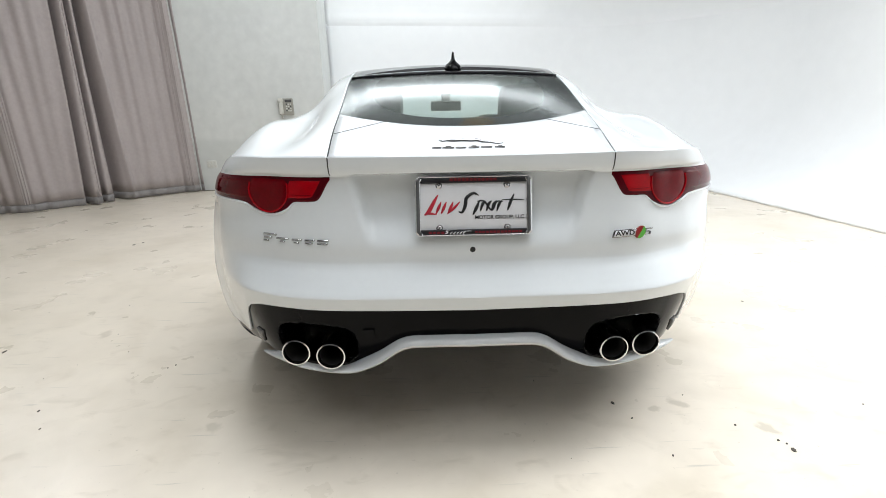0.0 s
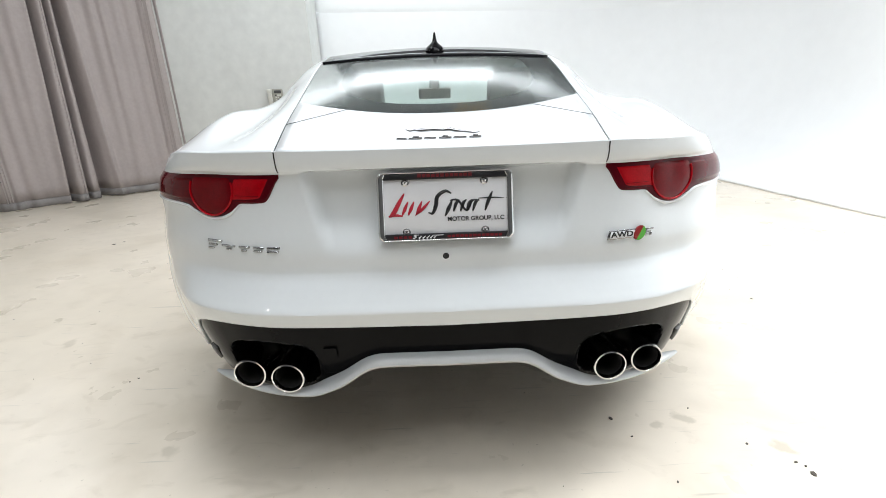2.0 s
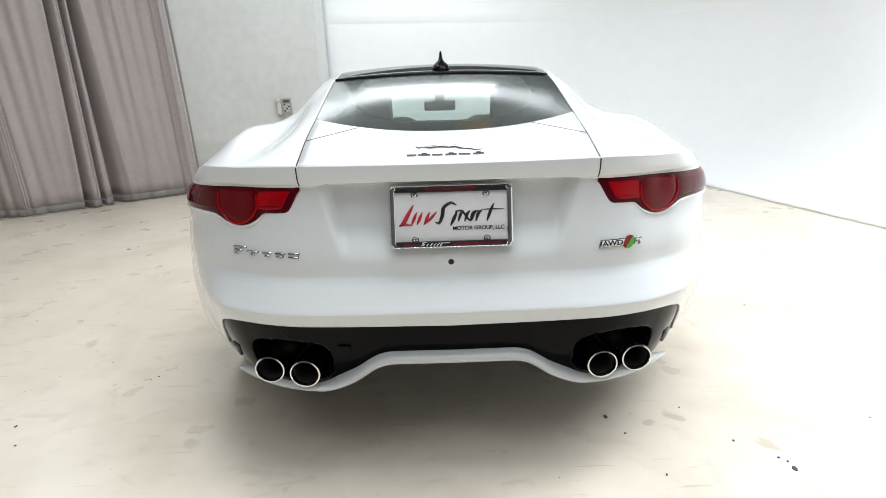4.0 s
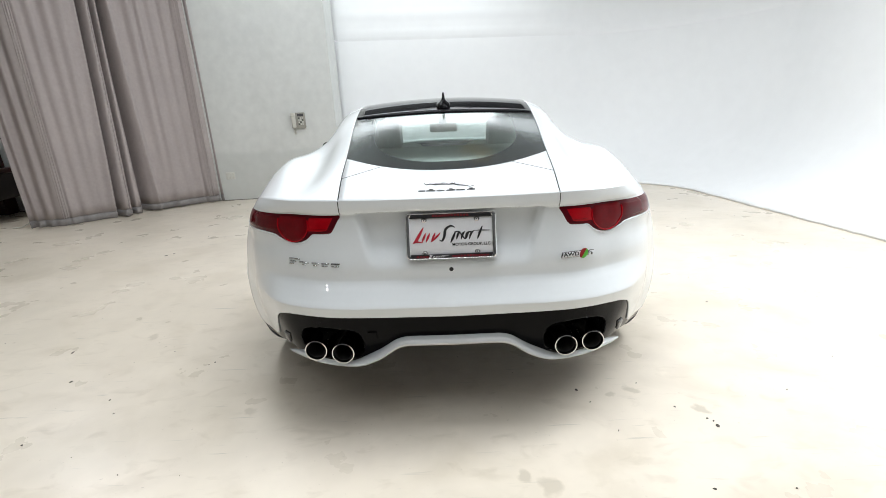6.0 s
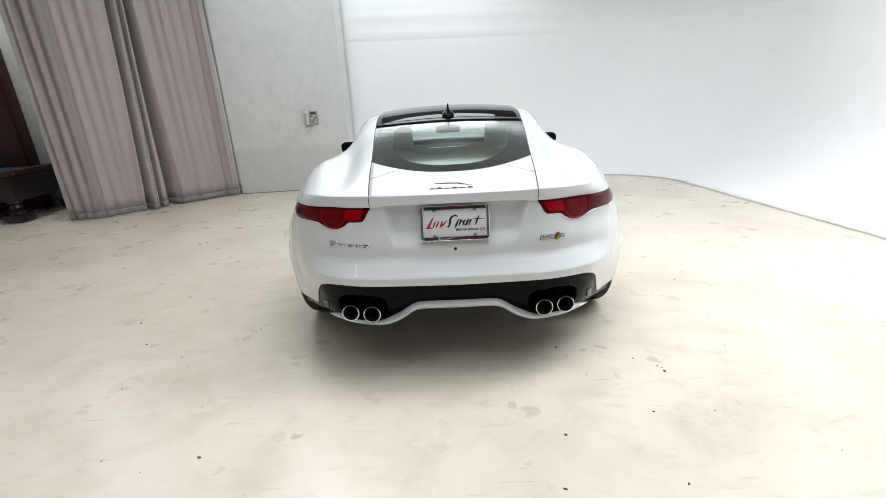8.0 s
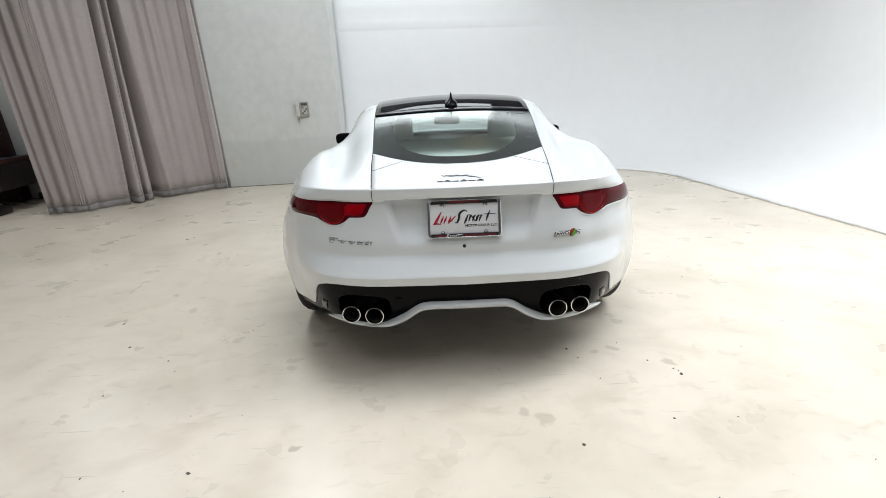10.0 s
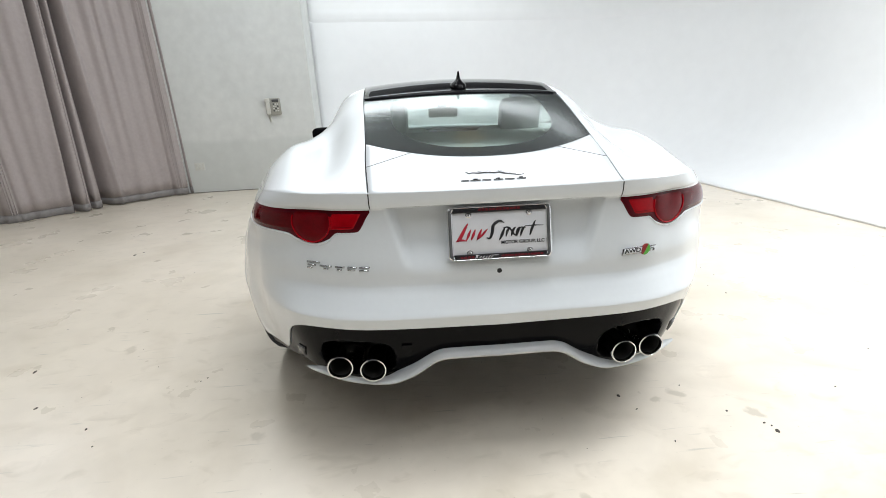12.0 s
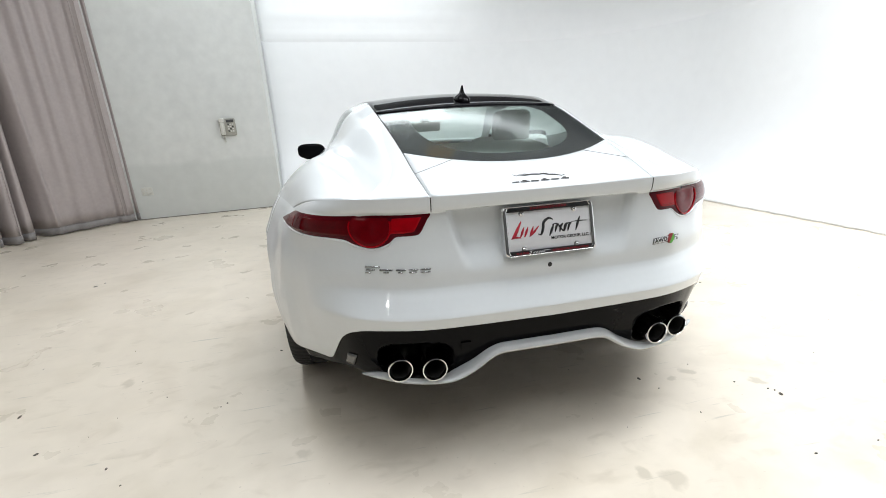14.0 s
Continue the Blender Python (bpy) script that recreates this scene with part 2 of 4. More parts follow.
def from_bm(name, bm, mat, parent=None, label="", angle=40):
    me = bpy.data.meshes.new(name)
    bm.to_mesh(me)
    bm.free()
    smoothed(me, angle)
    return put(name, me, mat, parent, label)


def box(name, lo, hi, mat, parent=None, label="", bevel=0.004, m=None):
    bm = bmesh.new()
    bmesh.ops.create_cube(bm, size=1)
    lo, hi = Vector(lo), Vector(hi)
    for v in bm.verts:
        v.co = Vector((lo[i] + (v.co[i] + 0.5) * (hi[i] - lo[i]) for i in range(3)))
    if bevel:
        bmesh.ops.bevel(bm, geom=bm.edges[:], offset=bevel, segments=2, affect="EDGES", profile=0.5)
    if m is not None:
        bmesh.ops.transform(bm, matrix=m, verts=bm.verts)
    return from_bm(name, bm, mat, parent, label)


def lathe(name, prof, mat, parent, m, label="", n=48, angle=35):
    """A turned shape: prof holds (radius, along x) pairs; m places it."""
    P = [[m @ Vector((a, r * math.cos(t), r * math.sin(t))) for t in np.linspace(0, 2 * math.pi, n, endpoint=False)] for r, a in prof]
    return sheet(name, np.array([[tuple(v) for v in row] for row in P]), mat, parent, label, wrap=True, angle=angle)


def tube(name, pts, radius, mat, parent=None, label="", n=8, cyclic=False):
    """A round bar along points; radius is one number or one for each point."""
    cu = bpy.data.curves.new(name, "CURVE")
    cu.dimensions, cu.bevel_depth, cu.bevel_resolution, cu.use_fill_caps = "3D", 1.0, max(1, n // 4), True
    sp = cu.splines.new("POLY")
    sp.points.add(len(pts) - 1)
    rad = radius if hasattr(radius, "__len__") else [radius] * len(pts)
    for p, q, r in zip(sp.points, pts, rad):
        p.co, p.radius = (*q, 1), r
    sp.use_cyclic_u = cyclic
    ob = bpy.data.objects.new(name, cu)
    scene.collection.objects.link(ob)
    me = bpy.data.meshes.new_from_object(ob.evaluated_get(bpy.context.evaluated_depsgraph_get()))
    bpy.data.objects.remove(ob)
    me.name = name
    me.materials.clear()
    smoothed(me, 50)
    return put(name, me, mat, parent, label)


def rail(*pts):
    """A smooth curve through (t, value...) knots, as a function of t."""
    a = np.array(pts, float)
    t, v = a[:, 0], a[:, 1:]
    g = np.gradient(v, t, axis=0) if len(t) > 2 else np.repeat((v[1:] - v[:-1]) / (t[1] - t[0]), 2, 0)
    d = np.diff(v, axis=0) / np.diff(t)[:, None]
    for i in range(len(t)):
        for k in range(v.shape[1]):
            near = [d[j, k] for j in (i - 1, i) if 0 <= j < len(d)]
            if len(near) == 2 and near[0] * near[1] <= 0:
                g[i, k] = 0
            else:
                g[i, k] = np.clip(g[i, k], -3 * min(map(abs, near)), 3 * min(map(abs, near)))

    tl, vl, gl = t.tolist(), v.tolist(), g.tolist()

    def value(x):
        x = min(max(x, tl[0]), tl[-1])
        i = 0
        while i < len(tl) - 2 and tl[i + 1] < x:
            i += 1
        h = tl[i + 1] - tl[i]
        q = (x - tl[i]) / h
        a, b, c, d = 2 * q**3 - 3 * q**2 + 1, (q**3 - 2 * q**2 + q) * h, 3 * q**2 - 2 * q**3, (q**3 - q**2) * h
        out = [a * v0 + b * g0 + c * v1 + d * g1 for v0, g0, v1, g1 in zip(vl[i], gl[i], vl[i + 1], gl[i + 1])]
        return out if len(out) > 1 else out[0]

    return value


def step(a, b, x):
    s = min(max((x - a) / (b - a), 0.0), 1.0)
    return s * s * (3 - 2 * s)


# ---- the studio: floor, curved white backdrop, phone wall, curtain ----
YAW = 5.0  # the room's turn against the car
ROOM = pose(0, 0, 0, 0, 0, YAW)


def room(x, y, z=0.0):
    return tuple(ROOM @ Vector((x, y, z)))


floor = box("floor", (-10, -6, -0.2), (7, 9, 0), FLOOR, bevel=0)
tagged(floor, "cream painted concrete floor with scuffs and stains", "floor", kind="structure")


def backdrop():
    """A white wall that curves up from the floor along the side and the back, with a round corner between."""
    ex, ey, R, plan_r = 3.97, 5.42, 1.15, 1.15
    path = []
    for y in np.linspace(-6, ey - plan_r, 140):
        path.append((ex, y, 1, 0))
    for a in np.linspace(0, 90, 25)[1:]:
        c, s = math.cos(radians(a)), math.sin(radians(a))
        path.append((ex - plan_r + plan_r * c, ey - plan_r + plan_r * s, c, s))
    for x in np.linspace(ex - plan_r, -1.171, 60)[1:]:
        path.append((x, ey, 0, 1))
    prof = [(R * math.sin(radians(a)), R * (1 - math.cos(radians(a)))) for a in np.linspace(0, 90, 16)] + [(R, z) for z in (1.6, 2.2, 2.42)]
    prof += [(R - 0.005 * math.sin(radians(a)) ** 2, 2.42 + 0.18 * a / 180) for a in range(0, 181, 20)]
    prof += [(R - 0.008 * math.sin(radians(a)) ** 2, 2.66 + 0.24 * a / 180) for a in range(0, 181, 20)] + [(R, 3.0), (R, 3.2)]
    rng = random.Random(5)
    P = [[room(x + nx * o, y + ny * o, z + 0.002) for x, y, nx, ny in path] for o, z in prof]
    # the painted edge on the floor is ragged
    P[0] = [room(x - nx * e, y - ny * e, 0.0025) for x, y, nx, ny in path for e in (0.02 * rng.random() ** 2,)]
    return sheet("wall_backdrop", P, CYC, thick=0.03, flip=False)


tagged(backdrop(), "white studio backdrop curving up from the floor", "wall", kind="structure")
WALL_Y = 5.70
phone_wall = box("wall_north", (-8.5, WALL_Y, 0), (-1.17, WALL_Y + 1.3, 4.6), WALL, bevel=0.01, m=ROOM)
tagged(box("trim", (-8.5, WALL_Y - 0.012, 0.0), (-1.172, WALL_Y, 0.011), SEAM_DIRT, bevel=0.003, m=ROOM), "thin grimy sealant line along the foot of the wall", "trim", kind="structure")
tagged(phone_wall, "white painted wall with faint scuffs", "wall", kind="structure")
upper_wall = box("wall_upper", (-1.17, 6.62, 3.0), (5.3, 6.8, 4.6), BACK_WALL, bevel=0, m=ROOM)
tagged(upper_wall, "plain dark grey wall above the backdrop", "wall", kind="structure")
tagged(box("wall_east", (5.3, -6, 0), (5.5, 7, 4.6), BACK_WALL, bevel=0, m=ROOM), "plain dark grey wall behind the backdrop", "wall", kind="structure")
tagged(box("wall_west", (-8.7, -6, 0), (-8.5, 7, 4.6), WALL, bevel=0, m=ROOM), "plain wall", "wall", kind="structure")
tagged(box("wall_south", (-8.7, -6.2, 0), (5.5, -6, 4.6), BACK_WALL, bevel=0, m=ROOM), "plain wall", "wall", kind="structure")
tagged(box("ceiling", (-8.7, -6.2, 4.6), (5.5, 7.2, 4.8), CEILING, bevel=0, m=ROOM), "plain grey ceiling", "ceiling", kind="structure")


def curtain():
    """Cloth on a bent rail: flat stretches between bunched, deep folds, with a hem and stitched seams."""
    FOLDS = (
        (0.512, 0.567, 0.0075, 0.009, 0.24, 0.20), (0.492, 0.545, 0.007, 0.010, -0.03, -0.02), (0.462, 0.510, 0.006, 0.007, 0.22, 0.17),
        (0.426, 0.445, 0.0085, 0.017, 0.30, 0.26), (0.404, 0.388, 0.012, 0.014, -0.05, -0.05), (0.545, 0.610, 0.025, 0.022, 0.05, 0.05),
        (0.350, 0.340, 0.016, 0.03, 0.05, 0.01), (0.300, 0.305, 0.012, 0.02, 0.045, 0.02), (0.245, 0.250, 0.018, 0.03, 0.05, 0.015), (0.185, 0.19, 0.015, 0.02, 0.035, 0.02),
        (0.056, 0.058, 0.005, 0.005, 0.07, 0.07), (0.128, 0.132, 0.008, 0.01, 0.03, 0.03), (0.085, 0.088, 0.012, 0.012, -0.02, -0.02),
        (0.610, 0.640, 0.018, 0.02, 0.045, 0.02), (0.665, 0.68, 0.02, 0.03, 0.06, 0.02), (0.735, 0.735, 0.02, 0.02, 0.04, 0.02), (0.775, 0.79, 0.010, 0.010, 0.02, 0.02),
        (0.865, 0.87, 0.02, 0.02, 0.06, 0.05), (0.935, 0.93, 0.02, 0.03, 0.10, 0.07), (0.985, 0.98, 0.015, 0.02, 0.05, 0.10),
    )
    path = rail((0, -3.47, 5.47), (0.35, -4.15, 4.9), (0.7, -4.72, 4.15), (1, -5.24, 3.82))

    def cloth(u, v):
        p, a, b = np.array(path(u)), np.array(path(max(u - 0.004, 0))), np.array(path(min(u + 0.004, 1)))
        t = b - a
        n = np.array((-t[1], t[0])) / np.linalg.norm(t)
        w = 0.024 * math.sin(u * 24 + 0.6) * (0.5 + 0.5 * v)
        # each fold: place at head height and at the floor, width and depth at both
        for c0, c1, w0, w1, d0, d1 in FOLDS:
            f = (v - 0.367) / 0.633
            c = c0 + (c1 - c0) * f + 0.004 * math.sin(4 * v + 30 * c0)
            q = min(max(f, -0.5), 1.0)
            wd, d = w0 + (w1 - w0) * q, d0 + (d1 - d0) * q
            w -= d * math.exp(-(((u - c) / wd) ** 2))
        w += 0.010 * math.sin(v * 5 + u * 17) + 0.0025 * math.sin(u * 90 + 4 * math.sin(v * 3.1 + u * 11)) * v
        w += 0.010 * step(0.86, 1.0, v) * math.sin(u * 75 + 6 * v)
        return (p[0] + n[0] * w, p[1] + n[1] * w, 0.015 + 4.4 * (1 - v))

    top = new("curtain")
    us = np.linspace(0.04, 1, 560)
    sheet("cloth", [[cloth(u, v) for u in us] for v in np.linspace(0, 0.981, 30)], CURTAIN, top, thick=0.004)
    hem_rows = [[tuple(np.array(cloth(u, v)) + (0.003 * k, -0.004 * k, 0)) for u in us] for v, k in ((0.980, 1), (0.99, 1.2), (1.0, 1))]
    sheet("curtain_hem", hem_rows, HEM, top, "darker grey stitched hem", thick=0.004)
    for low, high in ((0.094, 0.083), (0.108, 0.101), (0.527, 0.478), (0.801, 0.776), (0.812, 0.786), (0.823, 0.796)):
        pts = [tuple(np.array(cloth(low + (high - low) * (1 - v) / 0.633, v)) + (0.004, -0.005, 0)) for v in np.linspace(0, 0.98, 24)]
        tube("curtain_seam", pts, 0.007, CURTAIN, top)
    return top


HEM = material("curtain_hem_cloth", (0.235, 0.22, 0.215), 0.9, spread=0.08, scale=5, bump=0.3, bump_scale=500)
tagged(curtain(), "heavy grey mauve curtain hanging in folds to the floor", "curtain")

# ---- the car ----
car = new("car")
tagged(car, "white two-door sports coupe with black roof and four exhaust tips", "car")

CENTRE_Z = rail((0, 0.940), (0.12, 0.984), (0.25, 1.030), (0.45, 1.094), (0.7, 1.164), (0.97, 1.230), (1.2, 1.283), (1.5, 1.311), (1.75, 1.317), (2.05, 1.300), (2.3, 1.262), (2.6, 1.13), (2.95, 0.965), (3.3, 0.915), (3.8, 0.83), (4.2, 0.70), (4.38, 0.60))
SEAM = rail((0, 0.393, 0.943), (0.2, 0.413, 1.004), (0.38, 0.425, 1.057), (0.97, 0.472, 1.212), (1.2, 0.485, 1.258), (1.5, 0.50, 1.282), (1.75, 0.51, 1.287), (2.05, 0.52, 1.272), (2.3, 0.54, 1.232), (2.6, 0.60, 1.10), (2.95, 0.66, 0.945), (3.5, 0.55, 0.885), (4.2, 0.40, 0.69), (4.38, 0.15, 0.598))
PILLAR = rail((0, 0.45, 0.943), (0.2, 0.455, 1.0), (0.39, 0.468, 1.045), (0.7, 0.508, 1.115), (0.97, 0.542, 1.183), (1.5, 0.602, 1.242), (2.05, 0.615, 1.225), (2.3, 0.62, 1.18), (2.6, 0.67, 1.06), (2.95, 0.72, 0.94), (3.5, 0.64, 0.88), (4.2, 0.50, 0.685), (4.38, 0.22, 0.595))
VALLEY = rail((0, 0.56, 0.941), (0.2, 0.555, 0.968), (0.39, 0.57, 0.99), (0.7, 0.606, 1.033), (0.97, 0.660, 1.083), (1.5, 0.75, 1.03), (2.05, 0.76, 0.98), (2.6, 0.77, 0.96), (2.95, 0.77, 0.935), (3.5, 0.73, 0.88), (4.2, 0.58, 0.68), (4.38, 0.29, 0.59))
CREST = rail((0, 0.685, 0.937), (0.15, 0.705, 0.962), (0.39, 0.740, 1.005), (0.7, 0.775, 1.031), (0.97, 0.785, 1.014), (1.5, 0.835, 0.955), (2.05, 0.85, 0.93), (2.95, 0.83, 0.92), (3.5, 0.80, 0.875), (4.2, 0.66, 0.67), (4.38, 0.36, 0.585))
BROW = rail((0, 0.783, 0.916), (0.15, 0.816, 0.931), (0.39, 0.853, 0.954), (0.7, 0.874, 0.966), (0.97, 0.886, 0.941), (1.5, 0.89, 0.882), (2.05, 0.90, 0.87), (2.95, 0.88, 0.88), (3.5, 0.87, 0.86), (4.2, 0.74, 0.66), (4.38, 0.42, 0.58))
BELT = rail((0, 0.852, 0.872), (0.06, 0.866, 0.872), (0.15, 0.882, 0.872), (0.39, 0.923, 0.872), (0.7, 0.961, 0.872), (0.97, 0.966, 0.866), (1.5, 0.908, 0.83), (2.05, 0.905, 0.79), (2.95, 0.90, 0.81), (3.5, 0.90, 0.81), (4.2, 0.79, 0.64), (4.38, 0.46, 0.57))
TAIL_Y = rail((0, 0.020), (0.39, 0.031), (0.56, 0.078), (0.68, 0.155), (0.78, 0.29), (0.852, 0.45), (1.2, 0.9))
SKIN_LINES = (SEAM, PILLAR, VALLEY, CREST, BROW, BELT)
NOSE = 4.38


def upper(s, y0):
    """The upper skin: s runs from the centre line (0) over the seam (1) to the belt (6), y0 from tail to nose."""
    knots = [(0, 0.0, CENTRE_Z(y0))] + [(i + 1, *k(y0)) for i, k in enumerate(SKIN_LINES)]
    a = np.array(knots)[:, 1:]
    if s <= 1:
        fade = max(0.0, 1 - y0 / 1.1) ** 1.35
        x, z = s * a[1][0], a[0][1] + (a[1][1] - a[0][1]) * s * s
        return np.array((x, y0 + TAIL_Y(abs(x)) * fade - 0.35 * (abs(x) / 0.46) ** 2 * step(3.6, NOSE, y0), z))
    i = min(int(s), 5)
    f = s - i
    p = [a[max(i - 1, 0)] * ((-1, 1) if i == 0 else (1, 1)) if i else a[1] * (-1, 1), a[i], a[i + 1], a[min(i + 2, 6)]]
    h = [max(np.linalg.norm(p[k + 1] - p[k]), 1e-4) for k in range(3)]
    if i == 5:
        bend = step(0.0, 0.10, y0)
        p[3] = (1 - bend) * (2 * p[2] - p[1]) + bend * (p[2] + np.array((0.055, -0.075)))
        h[2] = np.linalg.norm(p[3] - p[2])
    m1 = ((p[1] - p[0]) / h[0] * h[1] + (p[2] - p[1]) / h[1] * h[0]) / (h[0] + h[1]) * h[1]
    m2 = ((p[2] - p[1]) / h[1] * h[2] + (p[3] - p[2]) / h[2] * h[1]) / (h[1] + h[2]) * h[1]
    q = (2 * f**3 - 3 * f**2 + 1) * p[1] + (f**3 - 2 * f**2 + f) * m1 + (3 * f**2 - 2 * f**3) * p[2] + (f**3 - f**2) * m2
    x, z = q
    fade = max(0.0, 1 - y0 / 1.1) ** 1.35
    nose = -0.35 * (abs(x) / 0.46) ** 2 * step(3.6, NOSE, y0)
    return np.array((x, y0 + TAIL_Y(abs(x)) * fade + nose, z))


def upper_panel(s0, s1, ya, yb, ns, ny):
    """Rows of points of the upper skin between two lines; ya and yb may depend on s."""
    rows = []
    for i in range(ny + 1):
        row = []
        for j in range(ns + 1):
            s = s0 + (s1 - s0) * j / ns
            a, b = (v(s) if callable(v) else v for v in (ya, yb))
            row.append(upper(s, a + (b - a) * i / ny))
        rows.append(row)
    return np.array(rows)


def mirrored(P):
    """A half panel that starts on the centre line, made whole."""
    return np.concatenate([P[:, :0:-1] * (-1, 1, 1), P], axis=1)


WIN_LOW = lambda s: 0.203 + 0.170 * s**2.3
WIN_TOP = lambda s: 0.965 - 0.02 * s**2
GAP = 0.988
sheet("trunk_lid", mirrored(upper_panel(0, GAP, 0.0, WIN_LOW, 14, 12)), WHITE_PAINT, car, "white trunk lid", thick=0.02)
rear_window = sheet("rear_window", mirrored(upper_panel(0, GAP, WIN_LOW, WIN_TOP, 14, 16)), CAR_GLASS, car, "tinted rear window with black border")


def on_window(s, v, sink=0.004):
    a, b = WIN_LOW(abs(s)), WIN_TOP(abs(s))
    p = upper(abs(s), a + (b - a) * v)
    return p * (1 if s >= 0 else -1, 1, 1) - (0, 0, sink)


def window_border():
    """The black printed border: outer edge along the pane, inner edge a rounded U."""
    rows = []
    for k in range(9):
        f, row = k / 8, []
        for a in np.linspace(0, 2 * math.pi, 128, endpoint=False):
            c, d = math.cos(a), math.sin(a)
            m = max(abs(c), abs(d))
            ox, oy = c / m * GAP, 0.5 + 0.5 * d / m
            e = 3.2 if d < 0 else 5.0
            r = (abs(c) ** e + abs(d) ** e) ** (-1 / e)
            ix, iy = 0.74 * r * c, 0.56 + (0.42 if d > 0 else 0.455) * r * d
            row.append(on_window(ox + (ix - ox) * f, oy + (iy - oy) * f))
        rows.append(row)
    return rows


sheet("window_border", window_border(), FRIT, rear_window, "black printed border", wrap=True)
sheet("roof", mirrored(upper_panel(0, GAP, lambda s: WIN_TOP(s) + 0.014, 2.2, 14, 24)), ROOF_BLACK, car, "glossy black roof panel", thick=0.015)
lip_top = mirrored(upper_panel(0, GAP, lambda s: WIN_TOP(s) - 0.022 * (1 - s**4) - 0.004, lambda s: WIN_TOP(s) + 0.03, 14, 3)) + (0, 0, 0.006)
sheet("roof_lip", lip_top, ROOF_BLACK, car, "gloss black lip over the rear window", thick=0.014)
both("panel_gap", upper_panel(0.93, 1.05, 0.002, 2.2, 4, 60) - (0, 0, 0.008), BLACK_MATT, car, thick=0.003)
for sx in (-1, 1):
    pts = [upper(0.62 + 0.37 * f, 0.258 - 0.083 * f) * (sx, 1, 1) + (0, 0, 0.0005) for f in np.linspace(0, 1, 8)]
    tube("panel_line", [tuple(p) for p in pts], 0.0008, BLACK_MATT, car)
sheet("windscreen", mirrored(upper_panel(0, 1.0, 2.2, 2.92, 14, 12)), CAR_GLASS, car)
sheet("hood", mirrored(upper_panel(0, 1.0, 2.92, NOSE, 14, 24)), WHITE_PAINT, car, thick=0.01)
both("roof_rail", upper_panel(1.0, 2.0, 1.25, 2.92, 8, 30), WHITE_PAINT, car, thick=0.006)
both("side_window", upper_panel(2.0, 3.0, 1.25, 2.75, 8, 24), CAR_GLASS, car)
both("door_top", upper_panel(3.0, 6.0, 1.25, 2.92, 24, 30), WHITE_PAINT, car, thick=0.006)
both("wing_corner", upper_panel(2.0, 3.0, 2.75, 2.92, 6, 4), BLACK_GLOSS, car)
both("front_wing", upper_panel(1.0, 6.0, 2.92, NOSE, 40, 24), WHITE_PAINT, car, thick=0.006)

# lower skin: hangs from the rim of the upper skin
rim = [upper(s, 0.0) for s in (*np.linspace(0, 1, 50, endpoint=False), *np.linspace(1, 6, 81))]
rim += [upper(6.0, y) for y in np.linspace(0, NOSE, 131)[1:]]
rim += [upper(s, NOSE) for s in np.linspace(6, 0, 13)[1:]]
rim = np.array(rim)
REAR_N, SIDE_N = 131, 131
REAR_OUT = rail((0.28, -0.005), (0.36, 0.022), (0.44, 0.042), (0.49, 0.054), (0.517, 0.0610), (0.5565, 0.0730), (0.560, 0.0740), (0.5635, 0.0724), (0.585, 0.0590), (0.612, 0.0415), (0.640, 0.0240), (0.650, 0.020), (0.70, 0.017), (0.78, 0.0), (0.85, -0.014), (0.888, -0.018), (0.897, -0.006), (0.93, 0.0), (0.95, 0.0))

SIDE_OUT = rail((0.20, 0.018), (0.27, 0.044), (0.34, 0.068), (0.42, 0.081), (0.52, 0.085), (0.62, 0.085), (0.72, 0.072), (0.80, 0.049), (0.85, 0.023), (0.87, 0.011), (0.885, 0.0))


REAR_AXLE, FRONT_AXLE, AXLE_Z, ARCH = 0.875, 3.522, 0.345, 0.372


def lower(i, z):
    """The lower skin at rim index i (may be a fraction) and height z."""
    i = min(max(i, 0), len(rim) - 1.001)
    k = int(i)
    p = rim[k] + (rim[k + 1] - rim[k]) * (i - k)
    a, b = rim[max(k - 2, 0)], rim[min(k + 3, len(rim) - 1)]
    if k < 3:
        a = b * (-1, 1, 1)
    if k > len(rim) - 4:
        b = a * (-1, 1, 1)
    t = (b - a)[:2]
    n = np.array((t[1], -t[0])) / np.linalg.norm(t)
    rear = 1 - step(0.58, 0.81, p[0]) if i < REAR_N else 0.0
    out = rear * REAR_OUT(z) + (1 - rear) * SIDE_OUT(min(z + (0.885 - p[2]) * step(0.5, 0.8, z), 0.885))
    out -= 0.026 * step(0.54, 0.32, z) * step(0.58, 0.78, p[0]) * step(0.44, 0.18, p[1])
    out -= 0.024 * step(0.58, 0.74, p[0]) * step(0.45, 0.29, p[1]) * step(0.874, 0.74, z)
    out += 0.026 * step(0.34, 0.56, p[1]) * step(1.7, 1.25, p[1]) * step(0.65, 0.51, z)
    if i >= REAR_N:
        out += 0.022 * step(0.46, 0.66, p[1]) * step(1.7, 1.25, p[1]) * step(0.28, 0.42, z) * step(0.78, 0.64, z)
    if i < REAR_N:
        w = 0.345 - 0.05 * (0.89 - z) / 0.18
        out -= 0.032 * step(-0.004, 0.026, w - p[0]) * step(0.68, 0.80, z) * (1 - step(0.889, 0.897, z))
    return np.array((p[0] + n[0] * out, p[1] + n[1] * out, z))


